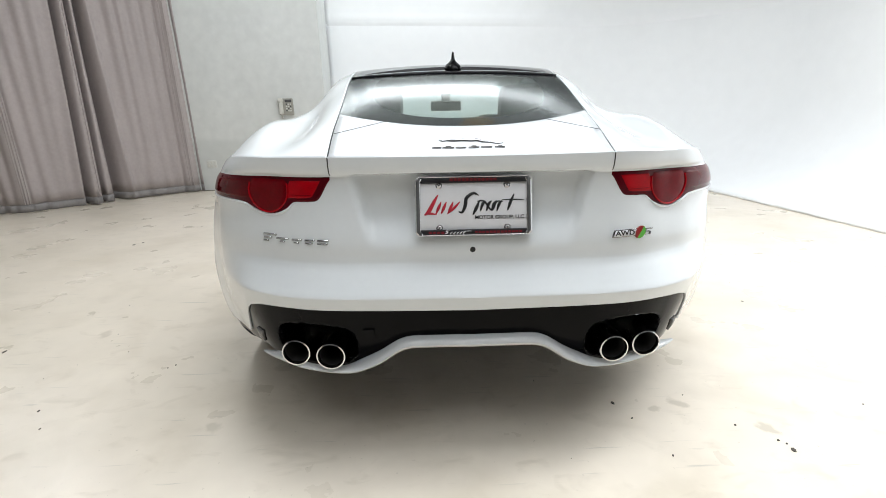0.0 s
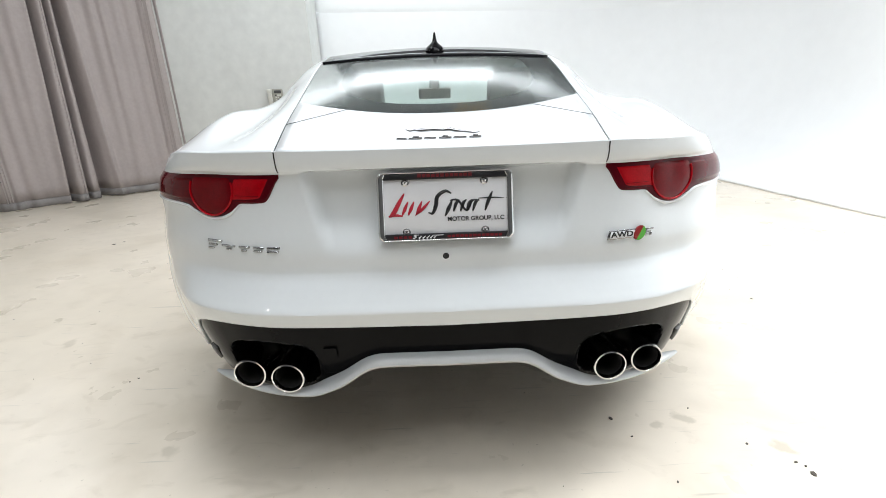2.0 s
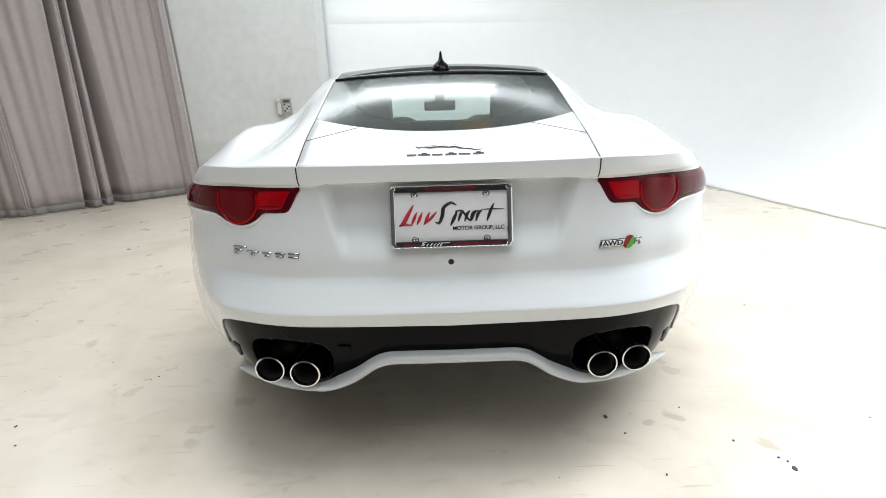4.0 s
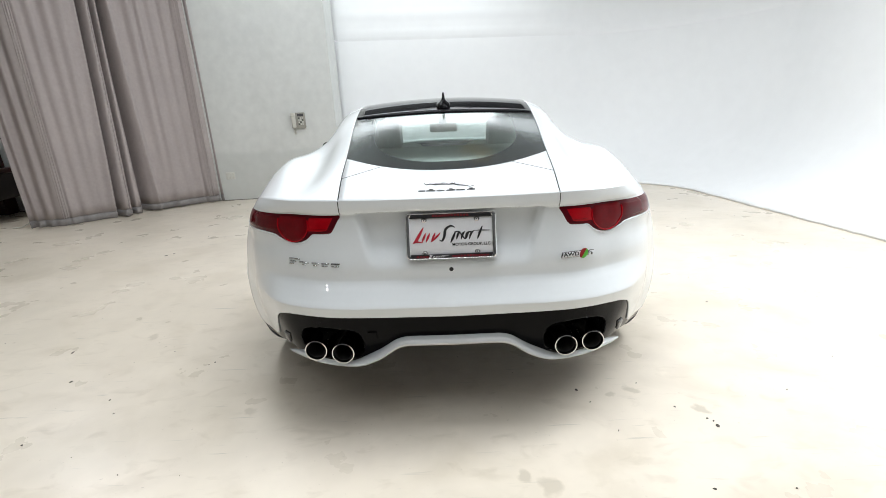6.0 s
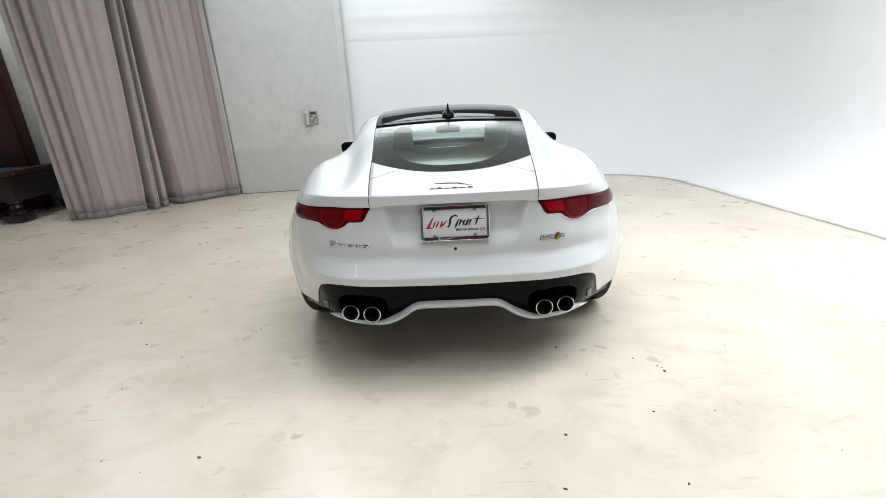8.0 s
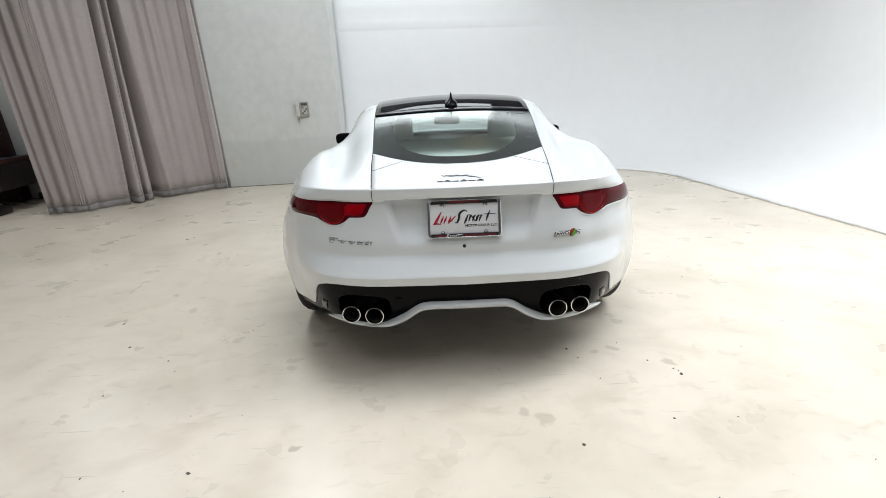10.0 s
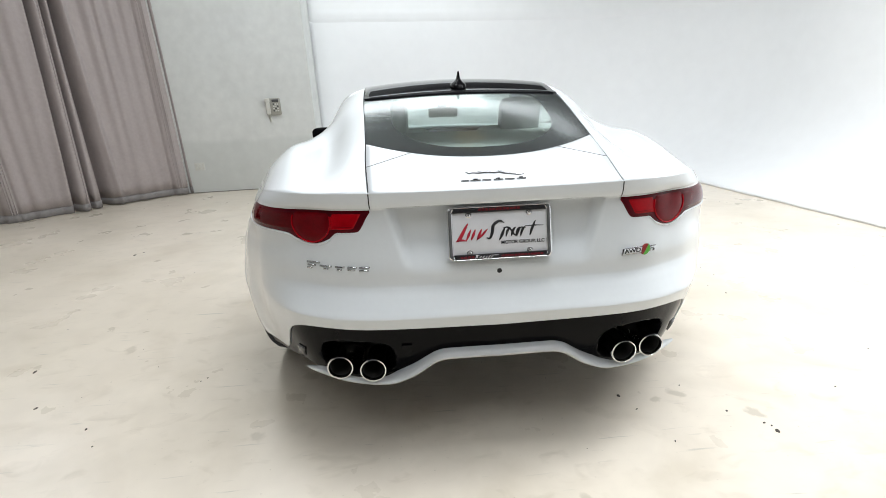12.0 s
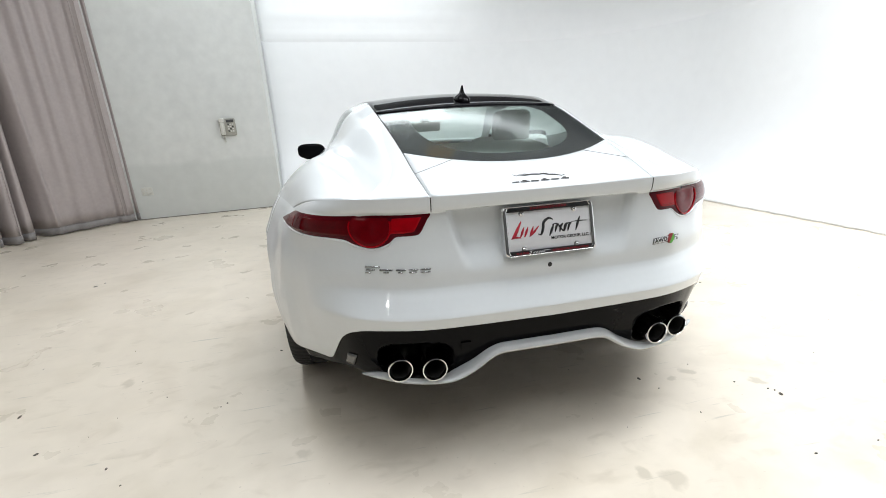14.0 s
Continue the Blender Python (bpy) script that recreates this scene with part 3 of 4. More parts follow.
def hem(i):
    """The lower edge of the white skin along the rim."""
    x, y = (float(np.interp(i, range(len(rim)), rim[:, c])) for c in (0, 1))
    if i < REAR_N:
        return rail((0, 0.517), (0.45, 0.521), (0.565, 0.517), (0.622, 0.508), (0.660, 0.487), (0.688, 0.455), (0.713, 0.412), (0.738, 0.362), (0.755, 0.328), (0.785, 0.316), (0.852, 0.310))(x)
    z = 0.20
    for ax in (REAR_AXLE, FRONT_AXLE):
        if abs(y - ax) < ARCH:
            z = max(z, AXLE_Z + math.sqrt(ARCH**2 - (y - ax) ** 2))
    return z if y > 0.6 or z > 0.21 else 0.30


def lower_panel(i0, i1, rows, top=lambda i: 0.0, low=hem, cols=None):
    idx = np.linspace(i0, i1, cols or int(round(i1 - i0)) + 1)
    out = []
    for r in range(rows + 1):
        row = []
        for i in idx:
            k = min(int(i), len(rim) - 1)
            zt = rim[k][2] + (rim[min(k + 1, len(rim) - 1)][2] - rim[k][2]) * (i - k) - top(i)
            row.append(lower(i, zt + (low(i) - zt) * r / rows))
        out.append(row)
    return np.array(out)




def with_skirt(P, ya, yb):
    """Carries the haunch a little down behind the lower skin, so that the two meet without a crease."""
    out = []
    for k, row in enumerate(P):
        y0 = ya + (yb - ya) * k / (len(P) - 1)
        i = REAR_N - 1 + y0 / NOSE * (SIDE_N - 1)
        z = row[-1][2]
        out.append([*row, *(lower(i, z - d) - (0.0012, 0, 0) for d in (0.008, 0.02))])
    return np.array(out)


def with_cap(P, i0):
    """Carries the lower skin a little up under the upper skin."""
    cap = []
    for k in range(len(P[0])):
        i = i0 + k
        if i <= REAR_N - 1:
            p = upper(i / 50 if i < 50 else 1 + (i - 50) / 16, 0.010)
        else:
            p = upper(5.9, (i - REAR_N + 1) / (SIDE_N - 1) * NOSE)
        cap.append(p - (0, 0, 0.0014))
    return np.concatenate([np.array([cap]), P], axis=0)


both("quarter_panel", with_skirt(upper_panel(1.0, 6.0, 0.0, 1.25, 50, 44), 0.0, 1.25), WHITE_PAINT, car, "white rear haunch", thick=0.004)
REAR_END = REAR_N + 15
sheet("rear_bumper", mirrored(with_cap(lower_panel(0, REAR_END, 128), 0)), WHITE_PAINT, car, "white rear bumper and tail", flip=True, thick=0.006)
both("body_side", lower_panel(REAR_END, REAR_N + SIDE_N - 2, 24), WHITE_PAINT, car, flip=True, thick=0.006)
sheet("front_bumper", mirrored(lower_panel(REAR_N + SIDE_N - 2, len(rim) - 1, 16)[:, ::-1]), WHITE_PAINT, car, flip=False, thick=0.006)

# diffuser
def pocket(x, z):
    return step(1.16, 0.86, (abs((abs(x) - 0.474) / 0.112) ** 3.2 + abs((z - 0.385) / 0.066) ** 3.2) ** (1 / 3.2))


def diffuser_panel():
    low = rail((0, 0.405), (0.18, 0.405), (0.25, 0.37), (0.33, 0.310), (0.40, 0.292), (0.55, 0.295), (0.68, 0.31), (0.76, 0.29), (0.82, 0.27))
    idx = np.linspace(0, REAR_N - 6, 180)
    rows = []
    for r in range(49):
        row = []
        for i in idx:
            x = float(np.interp(i, range(REAR_N), rim[:REAR_N, 0]))
            zt, zl = hem(i), min(low(x), hem(i) - 0.005)
            z = zt + (zl - zt) * r / 48
            p = lower(i, z)
            p[1] += 0.008 + 0.10 * pocket(p[0], z)
            row.append(p)
        rows.append(row)
    return np.array(rows)


sheet("diffuser", mirrored(diffuser_panel()), BLACK_GLOSS, car, "gloss black rear diffuser", flip=True, thick=0.006)
LIP = rail((0, 0.0, 0.406, 0.020), (0.16, 0.16, 0.406, 0.020), (0.22, 0.21, 0.397, 0.020), (0.30, 0.29, 0.345, 0.017), (0.35, 0.345, 0.322, 0.0115), (0.40, 0.39, 0.317, 0.0085), (0.47, 0.46, 0.319, 0.007), (0.565, 0.55, 0.325, 0.0085), (0.61, 0.58, 0.330, 0.0105), (0.66, 0.618, 0.334, 0.008), (0.72, 0.660, 0.337, 0.001))


def lip_mesh():
    rows = []
    for u in np.linspace(0, 0.72, 66):
        x, z, h = LIP(u)
        yb = TAIL_Y(x) - 0.045
        ring = []
        for a in np.linspace(0, 2 * math.pi, 16, endpoint=False):
            deep = (0.006 + 0.039 * min(1, h / 0.016)) * (1 - 0.35 * step(0.33, 0.42, x))
            ring.append((x, yb - 0.015 + deep + deep * math.cos(a), z + h * math.sin(a)))
        rows.append(ring)
    rows = np.array(rows)
    return np.concatenate([rows[:0:-1] * (-1, 1, 1), rows], axis=0)


sheet("diffuser_lip", lip_mesh(), LIP_SILVER, car, "silver lip under the diffuser", wrap=True)


def exhaust(x, y, z):
    m = pose(x, y, z, 0, 0, 90)
    ob = lathe("exhaust_tip", [(0.033, 0.20), (0.0355, 0.05), (0.0365, 0.004), (0.0385, 0.0), (0.042, 0.001), (0.0432, 0.006), (0.0428, 0.012), (0.041, 0.20)], CHROME, car, m)
    lathe("exhaust_bore", [(0.0, 0.15), (0.031, 0.15), (0.0355, 0.012)], SOOT, ob, m)


for sx in (-1, 1):
    exhaust(sx * 0.42, -0.032, 0.374)
    exhaust(sx * 0.532, 0.002, 0.370)


# tail lamps
LAMP_LOW = rail((0.39, 0.885), (0.40, 0.874), (0.436, 0.823), (0.46, 0.820), (0.505, 0.818), (0.53, 0.798), (0.586, 0.782), (0.64, 0.796), (0.665, 0.809), (0.75, 0.814), (0.80, 0.815), (0.83, 0.816), (0.86, 0.818), (0.872, 0.822))
LAMP_TOP = rail((0.39, 0.8885), (0.70, 0.8845), (0.79, 0.880), (0.82, 0.875), (0.842, 0.864), (0.858, 0.846), (0.872, 0.825))


def lamp_rows(a, b, cols, rows, out):
    top = LAMP_TOP
    low_pts = LAMP_LOW
    P = []
    idx = np.linspace(a, b, cols)
    for r in range(rows + 1):
        row = []
        for i in idx:
            k = int(i)
            x = rim[k][0] + (rim[k + 1][0] - rim[k][0]) * (i - k) if k + 1 < REAR_N else 0.852 + 0.006 * (i - REAR_N + 1)
            z = top(x) + (low_pts(x) - top(x)) * r / rows
            p = lower(i, z)
            q = lower(i + 0.5, z) - lower(i - 0.5, z)
            n = np.array((q[1], -q[0], 0)) / np.hypot(q[0], q[1])
            e = min(1, 6 * min(r / rows, 1 - r / rows) + 0.001) ** 0.5
            row.append(p + n * out * e)
        P.append(row)
    return np.array(P)


def rim_index(x):
    return float(np.interp(x, [p[0] for p in rim[:REAR_N]], range(REAR_N)))


lamps = both("tail_lamp", lamp_rows(rim_index(0.394), REAR_N + 2.3, 160, 40, 0.003), DARK_RED_LENS, car, "dark red tail lamp wrapping round the corner", flip=True)


def skin(x, z, out=0.0):
    """A point of the tail skin at rim abscissa x, moved outwards."""
    i = rim_index(abs(x)) if abs(x) <= 0.852 else REAR_N - 1 + (abs(x) - 0.852) / 0.006
    p = lower(i, z)
    q = lower(i + 0.5, z) - lower(i - 0.5, z)
    n = np.array((q[1], -q[0], 0)) / np.hypot(q[0], q[1])
    p = p + n * out
    return p * (1 if x >= 0 else -1, 1, 1)



def lens_patch(x0, x1, z_in, out, lean=0.0, cols=40, rows=28):
    P = []
    for r in range(rows + 1):
        row = []
        for c in range(cols + 1):
            x = x0 + (x1 - x0) * c / cols
            hi, lo = LAMP_TOP(x) - z_in, max(LAMP_LOW(x), 0.812) + z_in
            z = hi + (lo - hi) * r / rows
            e = min(1, 8 * min(r / rows, 1 - r / rows, c / cols, 1 - c / cols) + 0.05)
            row.append(skin(x + lean * (0.86 - z), z, out - 0.004 * (1 - e)))
        P.append(row)
    return np.array(P)


def round_lens(out):
    P = []
    for f in (0.0, 0.25, 0.5, 0.75, 0.9, 1.0):
        P.append([skin(0.586 + 0.062 * f * math.cos(a), 0.848 + f * (0.060 * math.sin(a) if math.sin(a) < 0 else 0.032 * min(1, 1.9 * math.sin(a))), out - 0.004 * f**6) for a in np.linspace(0, 2 * math.pi, 40, endpoint=False)])
    return np.array(P)


def lens_pair(name, P, mat, label, wrap=False):
    for lamp, sx in zip(lamps, (1, -1)):
        sheet(name, P * (sx, 1, 1), mat, lamp, label, flip=sx > 0, wrap=wrap, angle=60)


lens_pair("inner_lens", lens_patch(0.424, 0.535, 0.0055, 0.0042, lean=0.58), RED_LENS, "bright red inner lens")
lens_pair("round_lens", round_lens(0.0075), DEEP_RED_LENS, "round deep red lens", wrap=True)
lens_pair("outer_lens", lens_patch(0.632, 0.802, 0.0065, 0.0042), MAROON_LENS, "deep red outer lens")
lens_pair("side_marker", lens_patch(0.807, 0.852, 0.0075, 0.0042), DEEP_RED_LENS, "red side marker")
for sx in (-1, 1):
    for zz in (0.825, 0.838):
        tube("lens_rib", [tuple(skin(sx * x, zz, 0.0046)) for x in np.linspace(0.450, 0.515, 6)], 0.0007, DEEP_RED_LENS, lamps[0 if sx > 0 else 1])
    tube("lens_ring", [tuple(skin(sx * (0.586 + 0.063 * math.cos(a)), 0.850 + 0.063 * math.sin(a), 0.0050)) for a in np.linspace(math.pi * 0.90, math.pi * 2.10, 30)], 0.0026, RED_LENS, lamps[0 if sx > 0 else 1])
    pts = [tuple(skin(sx * x, LAMP_LOW(x) - 0.0035, 0.0005)) for x in np.linspace(0.50, 0.866, 60)]
    tube("lamp_ledge", pts, [0.0008 + 0.0034 * min(1, min(k, 59 - k) / 6) for k in range(60)], WHITE_PAINT, car, "white ledge under the tail lamp")
    tube("panel_line", [tuple(skin(sx * 0.391, z, 0.0)) for z in np.linspace(0.942, 0.894, 8)], 0.0017, BLACK_MATT, car)


def skin_frame(x, z, out=0.0):
    """A frame on the tail: X to the right, Y inwards, Z up along the skin."""
    d = 0.004
    p = Vector(skin(x, z, out))
    X = (Vector(skin(x + d, z)) - Vector(skin(x - d, z))).normalized()
    Z = (Vector(skin(x, z + d)) - Vector(skin(x, z - d))).normalized()
    Y = Z.cross(X).normalized()
    Z = X.cross(Y)
    return Matrix.Translation(p) @ Matrix((X, Y, Z)).transposed().to_4x4()


def slabs(name, bars, mat, parent, m, deep=0.003, label="", lean=0.0, bevel=0.0006):
    """Small raised bars (x0, x1, z0, z1) in the plane of m, as one mesh."""
    bm = bmesh.new()
    for x0, x1, z0, z1 in bars:
        vs = bmesh.ops.create_cube(bm, size=1)["verts"]
        for v in vs:
            z = z0 + (v.co.z + 0.5) * (z1 - z0)
            v.co = (x0 + (v.co.x + 0.5) * (x1 - x0) + lean * z, -deep * (0.5 - v.co.y), z)
    if bevel:
        bmesh.ops.bevel(bm, geom=bm.edges[:], offset=bevel, segments=1, affect="EDGES")
    bmesh.ops.transform(bm, matrix=m, verts=bm.verts)
    return from_bm(name, bm, mat, parent, label)


# model badge: raised chrome bars
badge = new("model_badge")
badge.parent = car
badge["label"] = "raised chrome model badge"
for x0, x1, z0, z1 in ((-0.622, -0.585, 0.7065, 0.711), (-0.619, -0.597, 0.697, 0.7010), (-0.620, -0.606, 0.688, 0.6915), (-0.588, -0.556, 0.698, 0.702), (-0.578, -0.566, 0.690, 0.693), (-0.550, -0.527, 0.698, 0.702), (-0.545, -0.534, 0.690, 0.693), (-0.521, -0.499, 0.698, 0.702), (-0.520, -0.503, 0.690, 0.693), (-0.494, -0.470, 0.698, 0.702), (-0.494, -0.472, 0.689, 0.692)):
    x0, x1, z0, z1 = -0.607 + (x0 + 0.622) * 1.34, -0.607 + (x1 + 0.622) * 1.34, z0 + 0.0145, z1 + 0.0142
    xc, zc = (x0 + x1) / 2, (z0 + z1) / 2
    fm = skin_frame(xc, zc)
    bar = slabs("badge_bar", [(x0 - xc, x1 - xc, z0 - zc, z1 - zc)], CHROME, badge, fm, 0.0035, lean=0.25)
    # dark underlay stands in for dark reflections in the chrome bar's sides
    slabs("badge_shadow_line", [(x0 - xc - 0.0008, x1 - xc + 0.0008, z0 - zc - 0.0009, z1 - zc + 0.0006)], BADGE_OUTLINE, bar, fm, 0.0018, lean=0.25)

# trim badge with a split red and green disc
m = skin_frame(0.452, 0.716) @ Matrix.Diagonal((1.22, 1, 1.15, 1))
plaque = slabs("trim_badge", [(-0.047, 0.030, -0.0095, 0.0095)], BADGE_CHROME, car, m, 0.003, "chrome trim badge with a red and green disc", lean=0.3)
slabs("badge_face", [(-0.043, 0.016, -0.0075, 0.007)], PLATE_WHITE, plaque, m, 0.0036, lean=0.3)


def lettering(name, text, size, mat, parent, m, label="", deep=0.0004):
    cu = bpy.data.curves.new(name, "FONT")
    cu.body, cu.size, cu.extrude, cu.align_x, cu.align_y = text, size, deep, "CENTER", "CENTER"
    cu.offset = size * 0.022
    ob = bpy.data.objects.new(name, cu)
    scene.collection.objects.link(ob)
    me = bpy.data.meshes.new_from_object(ob.evaluated_get(bpy.context.evaluated_depsgraph_get()))
    bpy.data.objects.remove(ob)
    me.name = name
    me.transform(m @ pose(0, 0, 0, 90, 0, 0))
    return put(name, me, mat, parent, label)


lettering("badge_lettering", "AWD", 0.0165, INK_BLACK, plaque, m @ Matrix.Translation((-0.016, -0.0040, 0)) @ Matrix.Diagonal((1.25, 1, 1, 1)))
for k, mat in ((0, BADGE_RED), (1, BADGE_GREEN)):
    bm = bmesh.new()
    ring = [bm.verts.new((0.024 + 0.0125 * math.cos(a) + 0.004 * math.sin(a), -0.006, 0.0155 * math.sin(a))) for a in np.linspace(radians(65 if k == 0 else 245), radians(245 if k == 0 else 425), 16)]
    f = bm.faces.new(ring)
    ext = bmesh.ops.extrude_face_region(bm, geom=[f])["geom"]
    bmesh.ops.translate(bm, vec=(0, 0.0055, 0), verts=[v for v in ext if isinstance(v, bmesh.types.BMVert)])
    bmesh.ops.recalc_face_normals(bm, faces=bm.faces)
    bmesh.ops.transform(bm, matrix=m, verts=bm.verts)
    from_bm("badge_disc", bm, mat, plaque)
for x0, x1, z0, z1 in ((0.036, 0.056, 0.0055, 0.0085), (0.040, 0.052, -0.001, 0.002), (0.037, 0.042, -0.008, 0.006), (0.050, 0.055, -0.008, -0.001)):
    slabs("badge_bar", [(x0, x1, z0, z1)], BADGE_CHROME, plaque, m, 0.0035, lean=0.3)


def deck_frame(x, y0):
    """A frame on the trunk lid: X to the right, Z up the lid, Y into it."""
    s = x / SEAM(y0)[0]
    P = lambda a, b: Vector(upper(abs(a), b) * (1 if a >= 0 else -1, 1, 1))
    X, Z = (P(s + 0.02, y0) - P(s - 0.02, y0)).normalized(), (P(s, y0 + 0.01) - P(s, y0 - 0.01)).normalized()
    Y = Z.cross(X).normalized()
    return Matrix.Translation(P(s, y0)) @ Matrix((X, Y, X.cross(Y))).transposed().to_4x4()


emblem = new("emblem")
emblem.parent = car
emblem["label"] = "raised chrome emblem on the trunk lid"
for k, (a, b) in enumerate(((-0.108, -0.083), (-0.079, -0.047), (-0.042, -0.014), (-0.007, 0.023), (0.028, 0.059), (0.066, 0.095))):
    mm = deck_frame((a + b) / 2, 0.050)
    slabs("badge_bar", [((a - b) / 2, (b - a) / 2, -0.003, 0.003)], BADGE_CHROME, emblem, mm, 0.003, lean=0.2)
    if k % 2:
        slabs("badge_bar", [((a - b) / 4, (b - a) / 5, 0.005, 0.010)], BADGE_CHROME, emblem, mm, 0.003, lean=0.2)
wave = [(-0.088, 0.012, 0.001), (-0.078, 0.004, 0.0018), (-0.066, 0.008, 0.0022), (-0.05, 0.005, 0.0042), (-0.02, 0.007, 0.0040), (0.005, 0.004, 0.0032), (0.02, 0.007, 0.0045), (0.035, 0.0, 0.0036), (0.06, -0.004, 0.0022), (0.078, -0.010, 0.0014), (0.094, -0.006, 0.0008)]
tube("emblem_bar", [tuple(deck_frame(x, 0.086) @ Vector((0, -0.001, 1.5 * z))) for x, z, r in wave], [1.25 * r for x, z, r in wave], BADGE_CHROME, emblem)

# keyhole dot, reflectors
lathe("lock_button", [(0.0, -0.001), (0.0065, -0.001), (0.0078, 0.0), (0.0078, 0.004)], BLACK_MATT, car, skin_frame(0.0, 0.684) @ pose(0, 0, 0, 0, 0, 90), "round black lock button", n=20)
for sx in (-1, 1):
    P = []
    for f in np.linspace(0, 1, 5):
        P.append([skin(sx * (0.672 + 0.030 * g + 0.024 * (0.5 - f)), 0.328 + 0.055 * f, 0.001 + 0.003 * math.sin(math.pi * f) * math.sin(math.pi * g)) for g in np.linspace(0, 1, 5)])
    sheet("reflector", P, REFLECTOR, car, "smoked rectangular reflector", flip=sx < 0, thick=0.01)
slabs("tow_cover", [(-0.017, 0.017, -0.016, 0.016)], BLACK_GLOSS, car, skin_frame(-0.305, 0.435, -0.006), 0.004)


def wheel(x, y):
    s = 1 if x > 0 else -1
    m = pose(x, y, AXLE_Z, 0, 0, 0 if s > 0 else 180)
    t = new("wheel")
    t.parent = car
    prof = [(0.25, -0.13), (0.30, -0.148), (0.325, -0.144), (0.338, -0.128), (0.3445, -0.105), (0.345, -0.07), (0.338, -0.068), (0.338, -0.058), (0.345, -0.056), (0.345, -0.006), (0.338, -0.004), (0.338, 0.004), (0.345, 0.006), (0.345, 0.056), (0.338, 0.058), (0.338, 0.068), (0.345, 0.07), (0.3445, 0.105), (0.338, 0.128), (0.325, 0.144), (0.30, 0.148), (0.25, 0.13)]
    rows = []
    for r, a in prof:
        row = []
        for k in range(288):
            g = 0.006 if k % 4 == 0 and r > 0.3375 and abs(a) > 0.065 else 0.0
            t_ = 2 * math.pi * (k + abs(a) * 30) / 288
            row.append(tuple(m @ Vector((a, (r - g) * math.cos(t_), (r - g) * math.sin(t_)))))
        rows.append(row)
    sheet("tyre", rows, RUBBER, t, "black low-profile tyre", wrap=True, angle=30)
    lathe("wheel_rim", [(0.252, -0.12), (0.235, -0.1), (0.235, 0.1), (0.256, 0.128), (0.25, 0.134), (0.238, 0.118), (0.232, 0.06)], DARK_METAL, t, m, n=48)
    for k in range(10):
        bm = bmesh.new()
        bmesh.ops.create_cube(bm, size=1)
        for v in bm.verts:
            v.co = (0.085 + 0.02 * v.co.x + (0.02 if v.co.z > 0 else 0), v.co.y * (0.030 if v.co.z > 0 else 0.022), 0.03 + 0.205 * (v.co.z + 0.5))
        bmesh.ops.transform(bm, matrix=m @ pose(0, 0, 0, 36 * k, 0, 0), verts=bm.verts)
        from_bm("spoke", bm, DARK_METAL, t)
    lathe("hub_cap", [(0.0, 0.115), (0.03, 0.113), (0.05, 0.095), (0.055, 0.06)], DARK_METAL, t, m, n=24)


for sx in (-1, 1):
    wheel(sx * 0.832, REAR_AXLE)
    wheel(sx * 0.795, FRONT_AXLE)
box("underbody", (-0.62, 0.80, 0.17), (0.62, 4.1, 0.5), BLACK_MATT, car)
box("boot_floor", (-0.60, 0.20, 0.42), (0.60, 1.3, 0.80), BLACK_MATT, car)


def side_mirror():
    bm = bmesh.new()
    bmesh.ops.create_uvsphere(bm, u_segments=32, v_segments=18, radius=1)
    for v in bm.verts:
        x, y, z = (math.copysign(abs(c) ** 0.62, c) for c in v.co)
        v.co = (0.098 * x, 0.07 * y if y > 0 else 0.022 * y, (0.058 - 0.008 * x) * z + 0.010 * x)
    return bm


for sx in (-1, 1):
    bm = side_mirror()
    bmesh.ops.transform(bm, matrix=Matrix.Translation((sx * 0.882, 2.12, 0.977)) @ Matrix.Diagonal((sx, 1, 1, 1)), verts=bm.verts)
    if sx < 0:
        bmesh.ops.reverse_faces(bm, faces=bm.faces)
    from_bm("side_mirror", bm, BLACK_GLOSS, car, "black door mirror")

def wheel_liner(y):
    P = [[(x, y + 0.388 * math.cos(a), AXLE_Z + 0.388 * math.sin(a)) for a in np.linspace(-0.2, math.pi + 0.2, 24)] for x in (0.60, 0.75, 0.90)]
    both("wheel_liner", P, BLACK_MATT, car, thick=0.004)


wheel_liner(REAR_AXLE)
wheel_liner(FRONT_AXLE)


def antenna():
    rows = []
    for h, w, l, back in ((0.0, 0.040, 0.085, 0.0), (0.006, 0.039, 0.082, 0.0), (0.013, 0.033, 0.072, 0.004), (0.020, 0.022, 0.058, 0.006), (0.028, 0.0125, 0.042, 0.002), (0.038, 0.0085, 0.030, -0.004), (0.050, 0.0065, 0.020, -0.010), (0.060, 0.0045, 0.013, -0.014), (0.064, 0.001, 0.006, -0.015)):
        rows.append([(w * math.cos(a), 1.085 + back + l * math.sin(a), 1.262 + 1.06 * h + 0.2 * l * math.sin(a) * (1 - h / 0.03 if h < 0.03 else 0)) for a in np.linspace(0, 2 * math.pi, 24, endpoint=False)])
    sheet("antenna", rows, BLACK_GLOSS, car, "black shark-fin antenna", wrap=True, flip=False)


antenna()

# cabin seen through the glass
box("load_cover", (-0.52, 0.0, -0.01), (0.52, 1.03, 0.0), COVER, car, "pale load cover behind the seats", m=pose(0, 0.34, 0.885, 7.6, 0, 0))
sheet("headliner", mirrored(upper_panel(0, 0.97, 1.05, 2.2, 8, 10)) - (0, 0, 0.03), LINER, car, "light grey headliner", flip=True, thick=0.004)
box("dashboard", (-0.62, 2.55, 0.62), (0.62, 2.9, 0.88), SEAT, car, bevel=0.05)
box("cabin_floor", (-0.64, 1.2, 0.3), (0.64, 2.9, 0.34), BLACK_MATT, car)


